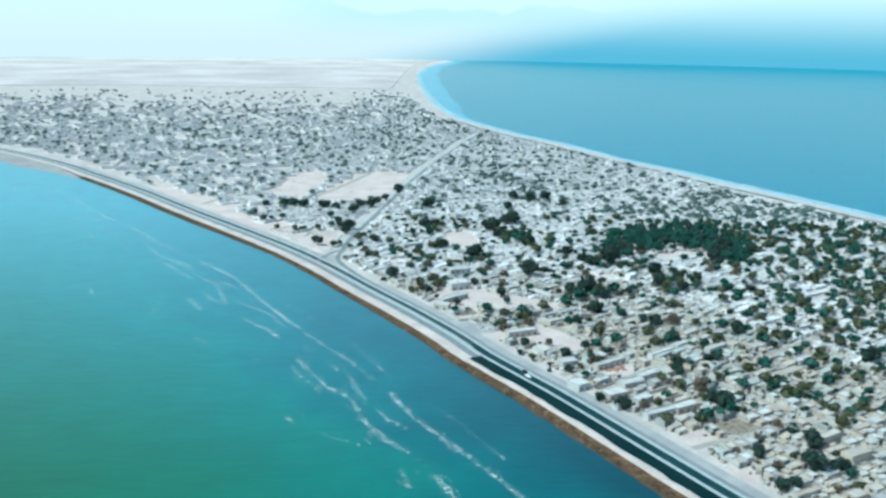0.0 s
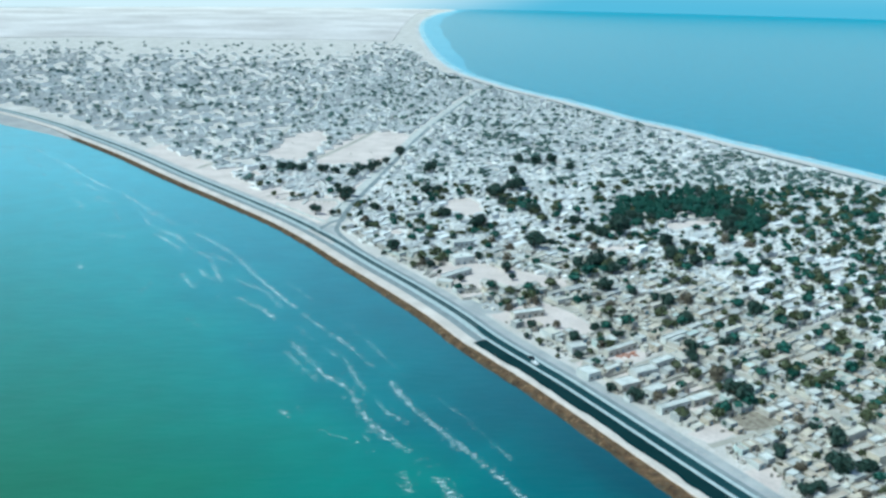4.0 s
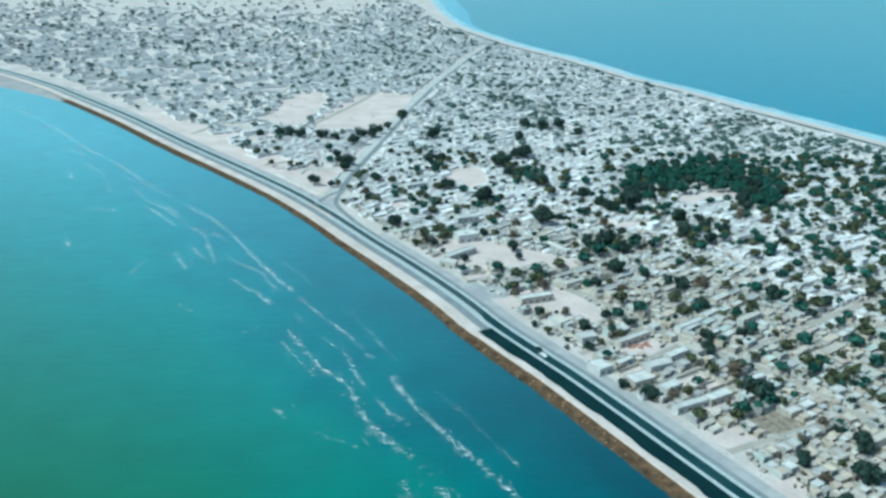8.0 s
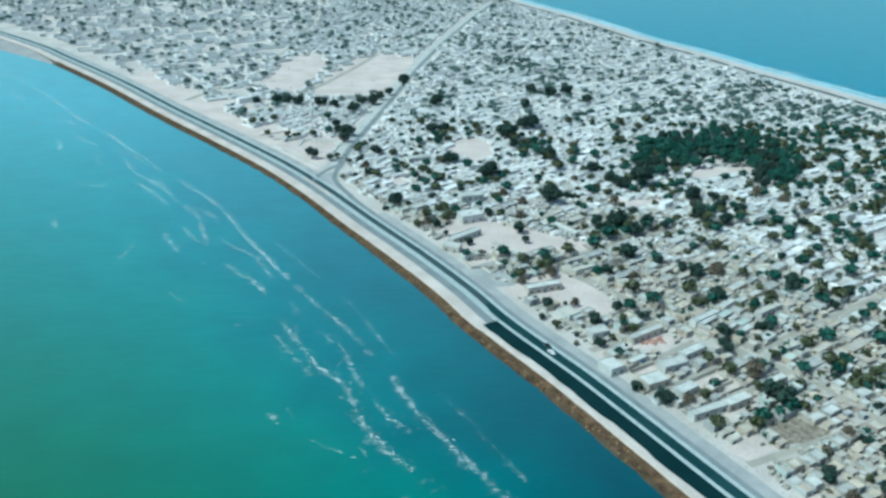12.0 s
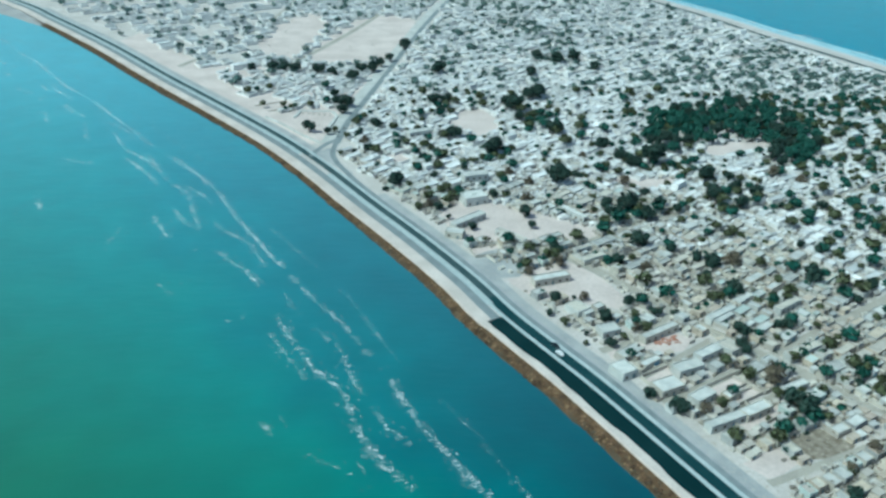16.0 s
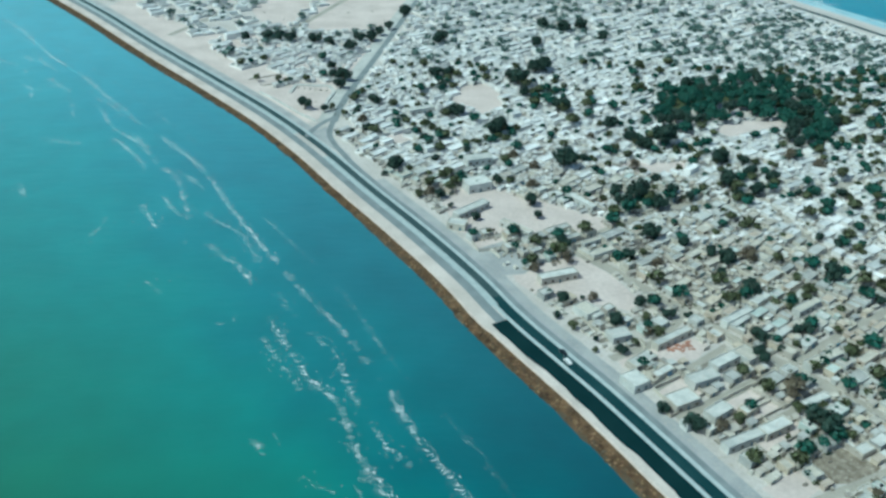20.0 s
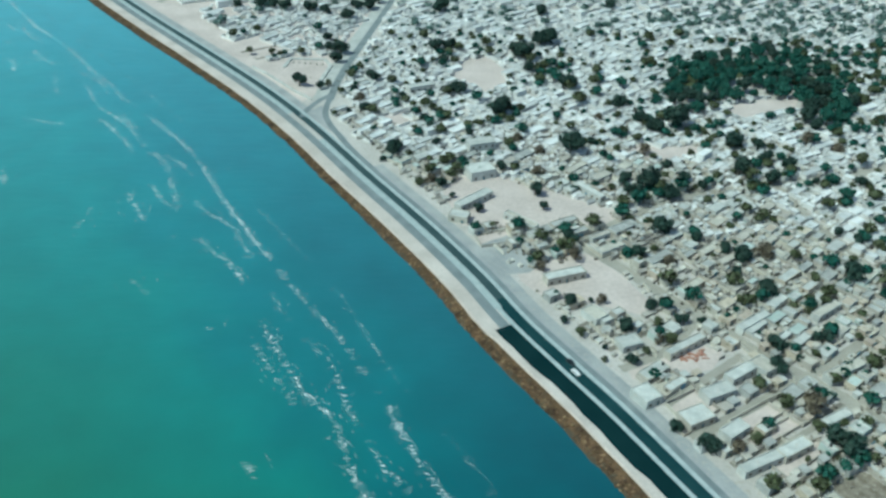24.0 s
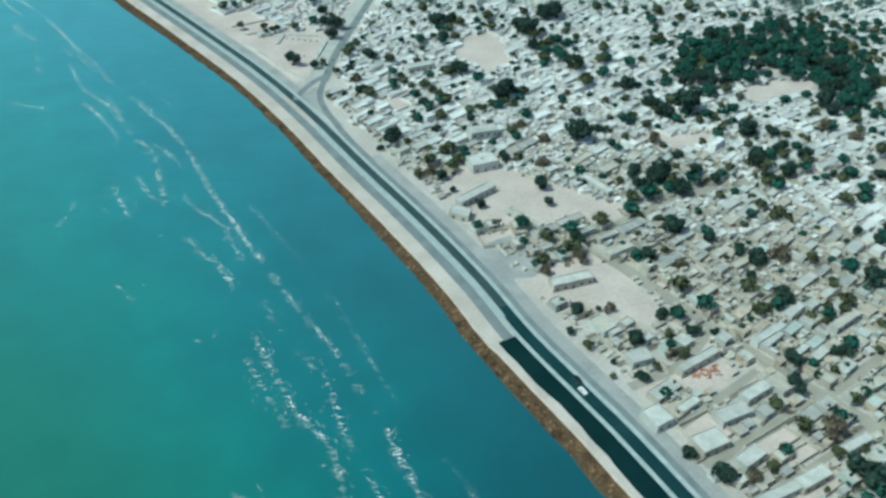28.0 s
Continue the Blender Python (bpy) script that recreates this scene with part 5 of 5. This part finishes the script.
def foam_heap(name, line, spread, gate, size, label, seed, streaks=0.5, wash=0.25, crest=1.0):
    """Broken crests: ragged ridges of foam along a line off the shore, with streaks and thin washes trailing seawards."""
    r = random.Random(seed)
    nn = normals(line)
    v, f, body = [], [], []
    for i in range(len(line)):
        here = noise.noise((line[i][0] * 0.035, line[i][1] * 0.035, seed * 3.1)) + 0.4 * noise.noise((line[i][0] * 0.15, line[i][1] * 0.15, seed * 5.1))
        if here + r.uniform(-0.15, 0.15) < gate:
            continue
        strong = min(1.0, 0.25 + 1.3 * max(0.0, here - gate))
        along = math.atan2(-nn[i][0], nn[i][1])
        drift = spread * noise.noise((line[i][0] * 0.02, line[i][1] * 0.02, seed * 1.7))
        pieces = [(along + r.gauss(0, 0.16), r.gauss(drift, 0.2 * spread), size * r.uniform(0.8, 1.7), size * r.uniform(0.10, 0.22), crest * strong * r.uniform(0.5, 1.0))]
        for _ in range(3):
            if r.random() < streaks:
                pieces.append((math.pi + r.gauss(0.1, 0.22), drift - r.uniform(0.2, 1.0) * size, size * r.uniform(0.8, 2.4), size * r.uniform(0.08, 0.20), strong * r.uniform(0.6, 2.0)))
        if r.random() < wash:
            pieces.append((math.pi + r.gauss(0.2, 0.3), drift - r.uniform(0.4, 1.6) * size, size * r.uniform(2.0, 3.6), size * r.uniform(0.6, 1.3), r.uniform(0.04, 0.12)))
        if r.random() < 0.10 * strong:
            pieces.append((along + r.gauss(0.4, 0.5), drift + r.gauss(0, 0.3) * size, size * r.uniform(0.7, 1.2), size * r.uniform(0.2, 0.34), 1.1))
        for a, o, length, wide, thick in pieces:
            x, y = line[i] + nn[i] * o + (r.uniform(-0.6, 0.6), r.uniform(-0.6, 0.6))
            b, k = len(v), 6
            for j in range(k + 1):
                t = j / k
                end = math.sin(math.pi * (0.04 + 0.92 * t))
                w = wide * (0.35 + 0.65 * end) * r.uniform(0.6, 1.2)
                m, bend = (t - 0.5) * length, r.uniform(-0.5, 0.5) * wide
                for e, h, q in ((-w, 0.012, 0.0), (-0.4 * w, 0.03, 0.8), (0.3 * w, 0.08 * min(1.0, w), 1.0), (w, 0.012, 0.0)):
                    v.append((x + math.cos(a) * m - math.sin(a) * (e + bend), y + math.sin(a) * m + math.cos(a) * (e + bend), SEA_Z + h + 0.0004 * (b % 50)))
                    body.append(thick * q * min(1.0, 1.3 * end))
            for j in range(k):
                for c in range(3):
                    q = b + j * 4 + c
                    f.append((q, q + 4, q + 5, q + 1))
    me = mesh_of(name, v, f, [FOAM], None, True)
    me.attributes.new("body", "FLOAT", "POINT").data.foreach_set("value", body)
    return tagged(new(name, me), label, "surf", "", "stuff")




def off_shore(o, a=(-430, 1075), b=(150, 270)):
    """A line at a distance o inland of the road (seawards: minus)."""
    k = range(near(*a), near(*b), 4)
    return spline([tuple(ROAD[i] + ROAD_N[i] * o) for i in k], 1.5)


foam_heap("surf", off_shore(-72), 6.0, -0.34, 1.6, "thin white wave crest in a line off the shore", 2, 0.55, 0.30, 1.0)
foam_heap("surf", off_shore(-80), 12.0, -0.04, 1.6, "short white flecks of broken waves outside the crest", 3, 0.35, 0.25, 0.6)
foam_heap("surf", off_shore(-92), 10.0, -0.02, 1.9, "broken white crests in a second line", 7, 0.45, 0.10, 0.9)
foam_heap("surf", off_shore(-101), 14.0, 0.14, 1.9, "scattered whitecaps further out", 9, 0.45, 0.10, 0.8)
foam_heap("surf", off_shore(-59), 3.0, -0.1, 1.2, "faint thin wave line close to the shore", 4, 0.1, 0.15, 0.6)
foam_heap("surf", off_shore(-120), 26.0, 0.30, 1.9, "sparse whitecaps on the open bay", 5, 0.4, 0.0, 1.0)
foam_heap("surf", off_shore(-155), 44.0, 0.36, 1.8, "a few small whitecaps far out on the bay", 12, 0.4, 0.0, 1.0)
foam_heap("surf", FAR_COAST + FAR_N * -20, 3.0, -0.2, 14.0, "white surf along the far beach", 6, 0.1, 0.0)

# ---- cars ----


def car(x, y, ang, paint, label):
    ob = new("car")
    ob.matrix_basis = pose(x, y, 0.05, 0, 0, ang)
    tagged(ob, label, "car")
    low = [(-2.15, 0.32), (-2.2, 0.72), (-2.05, 0.93), (-1.3, 0.99), (1.35, 1.0), (2.05, 0.88), (2.2, 0.6), (2.15, 0.32)]
    top = [(-1.45, 0.98), (-0.8, 1.43), (0.62, 1.46), (1.3, 0.99)]
    for name, prof, half, inset in (("body", low, 0.84, 1.0), ("roof", top, 0.80, 0.84)):
        k = len(prof)
        v = [(px, sd * half * (inset if pz > 1.2 else 1.0), pz) for sd in (-1, 1) for px, pz in prof]
        f = [(i, (i + 1) % k, k + (i + 1) % k, k + i) for i in range(k)] + [tuple(range(k))[::-1], tuple(range(k, 2 * k))]
        part(name, mesh_of(name, v, f, [paint]), ob)
    pane = [(-0.5, 0, 0), (0.5, 0, 0), (0.36, 0, 0.3), (-0.36, 0, 0.3), (-0.5, 0.03, 0), (0.5, 0.03, 0), (0.36, 0.03, 0.3), (-0.36, 0.03, 0.3)]
    pane_f = [(0, 1, 2, 3), (7, 6, 5, 4), (0, 4, 5, 1), (1, 5, 6, 2), (2, 6, 7, 3), (3, 7, 4, 0)]
    glass = mesh_of("pane", pane, pane_f, [GLASS])
    for name, m in (("windscreen", pose(1.17, 0, 1.07, 0, 0, 90) @ pose(0, 0, 0, -54) @ put(0, 0, 0, 0, 1.3, 1, 1.3)), ("rear_window", pose(-1.3, 0, 1.07, 0, 0, -90) @ pose(0, 0, 0, -54) @ put(0, 0, 0, 0, 1.3, 1, 1.2)),
                    ("side_window", pose(-0.1, -0.82, 1.05, -14) @ put(0, 0, 0, 0, 1.75, 1, 1)), ("side_window", pose(-0.1, 0.82, 1.05, 14, 0, 180) @ put(0, 0, 0, 0, 1.75, 1, 1))):
        part(name, glass, ob, m)
    lamp = mesh_of("lamp", *boxes([(0, 0, 0, 0.08, 0.32, 0.14)]), [KERB])
    red = mesh_of("lamp_red", *boxes([(0, 0, 0, 0.08, 0.3, 0.14)]), [RUST])
    for sd in (-1, 1):
        part("headlight", lamp, ob, put(2.17, sd * 0.62, 0.66))
        part("tail_light", red, ob, put(-2.17, sd * 0.62, 0.72))
    wv = [(0.32 * math.cos(t * 0.524), sd * 0.1, 0.32 * math.sin(t * 0.524)) for sd in (-1, 1) for t in range(12)]
    wf = [(i, (i + 1) % 12, 12 + (i + 1) % 12, 12 + i) for i in range(12)] + [tuple(range(12)), tuple(range(12, 24))[::-1]]
    tyre = mesh_of("wheel", wv, wf, [RUBBER])
    rim = mesh_of("rim", [(a * 0.6, b * 1.12, c * 0.6) for a, b, c in wv], wf, [KERB])
    for wx in (-1.35, 1.35):
        for wy in (-0.78, 0.78):
            w = part("wheel", tyre, ob, put(wx, wy, 0.32))
            part("rim", rim, w)
    return ob


for (x, y), paint, label, o in (((48, 457), CAR_WHITE, "white saloon car on the dark carriageway", 3.2), ((43, 462), CAR_DARK, "dark saloon car on the dark carriageway", 5.4)):
    i = near(x, y)
    d = ROAD[i + 1] - ROAD[i]
    p = ROAD[i] + ROAD_N[i] * o
    car(p[0], p[1], math.degrees(math.atan2(d[1], d[0])), paint, label)
rng = random.Random(77)
heap = new("scrap_heap")
heap.matrix_basis = pose(97, 466, 0.02, 0, 0, 25)
for k in range(22):
    l, w, h = rng.uniform(1, 4), rng.uniform(0.3, 0.9), rng.uniform(0.15, 0.5)
    bent = [(-l / 2, -w / 2, 0), (0, -w / 2, rng.uniform(0, 0.3)), (l / 2, -w / 2, 0), (l / 2, w / 2, 0), (0, w / 2, rng.uniform(0, 0.3)), (-l / 2, w / 2, 0)]
    v = bent + [(x, y, z + h) for x, y, z in bent]
    f = [(5, 4, 1, 0), (4, 3, 2, 1), (6, 7, 10, 11), (7, 8, 9, 10)] + [(i, (i + 1) % 6, 6 + (i + 1) % 6, 6 + i) for i in range(6)]
    part("scrap_piece", mesh_of("scrap_piece", v, f, [RUST]), heap, put(rng.gauss(0, 3.4), rng.gauss(0, 1.7), 0.0, rng.uniform(0, 180)))
tagged(heap, "heap of rust-red scrap in a dusty yard", "scrap heap")
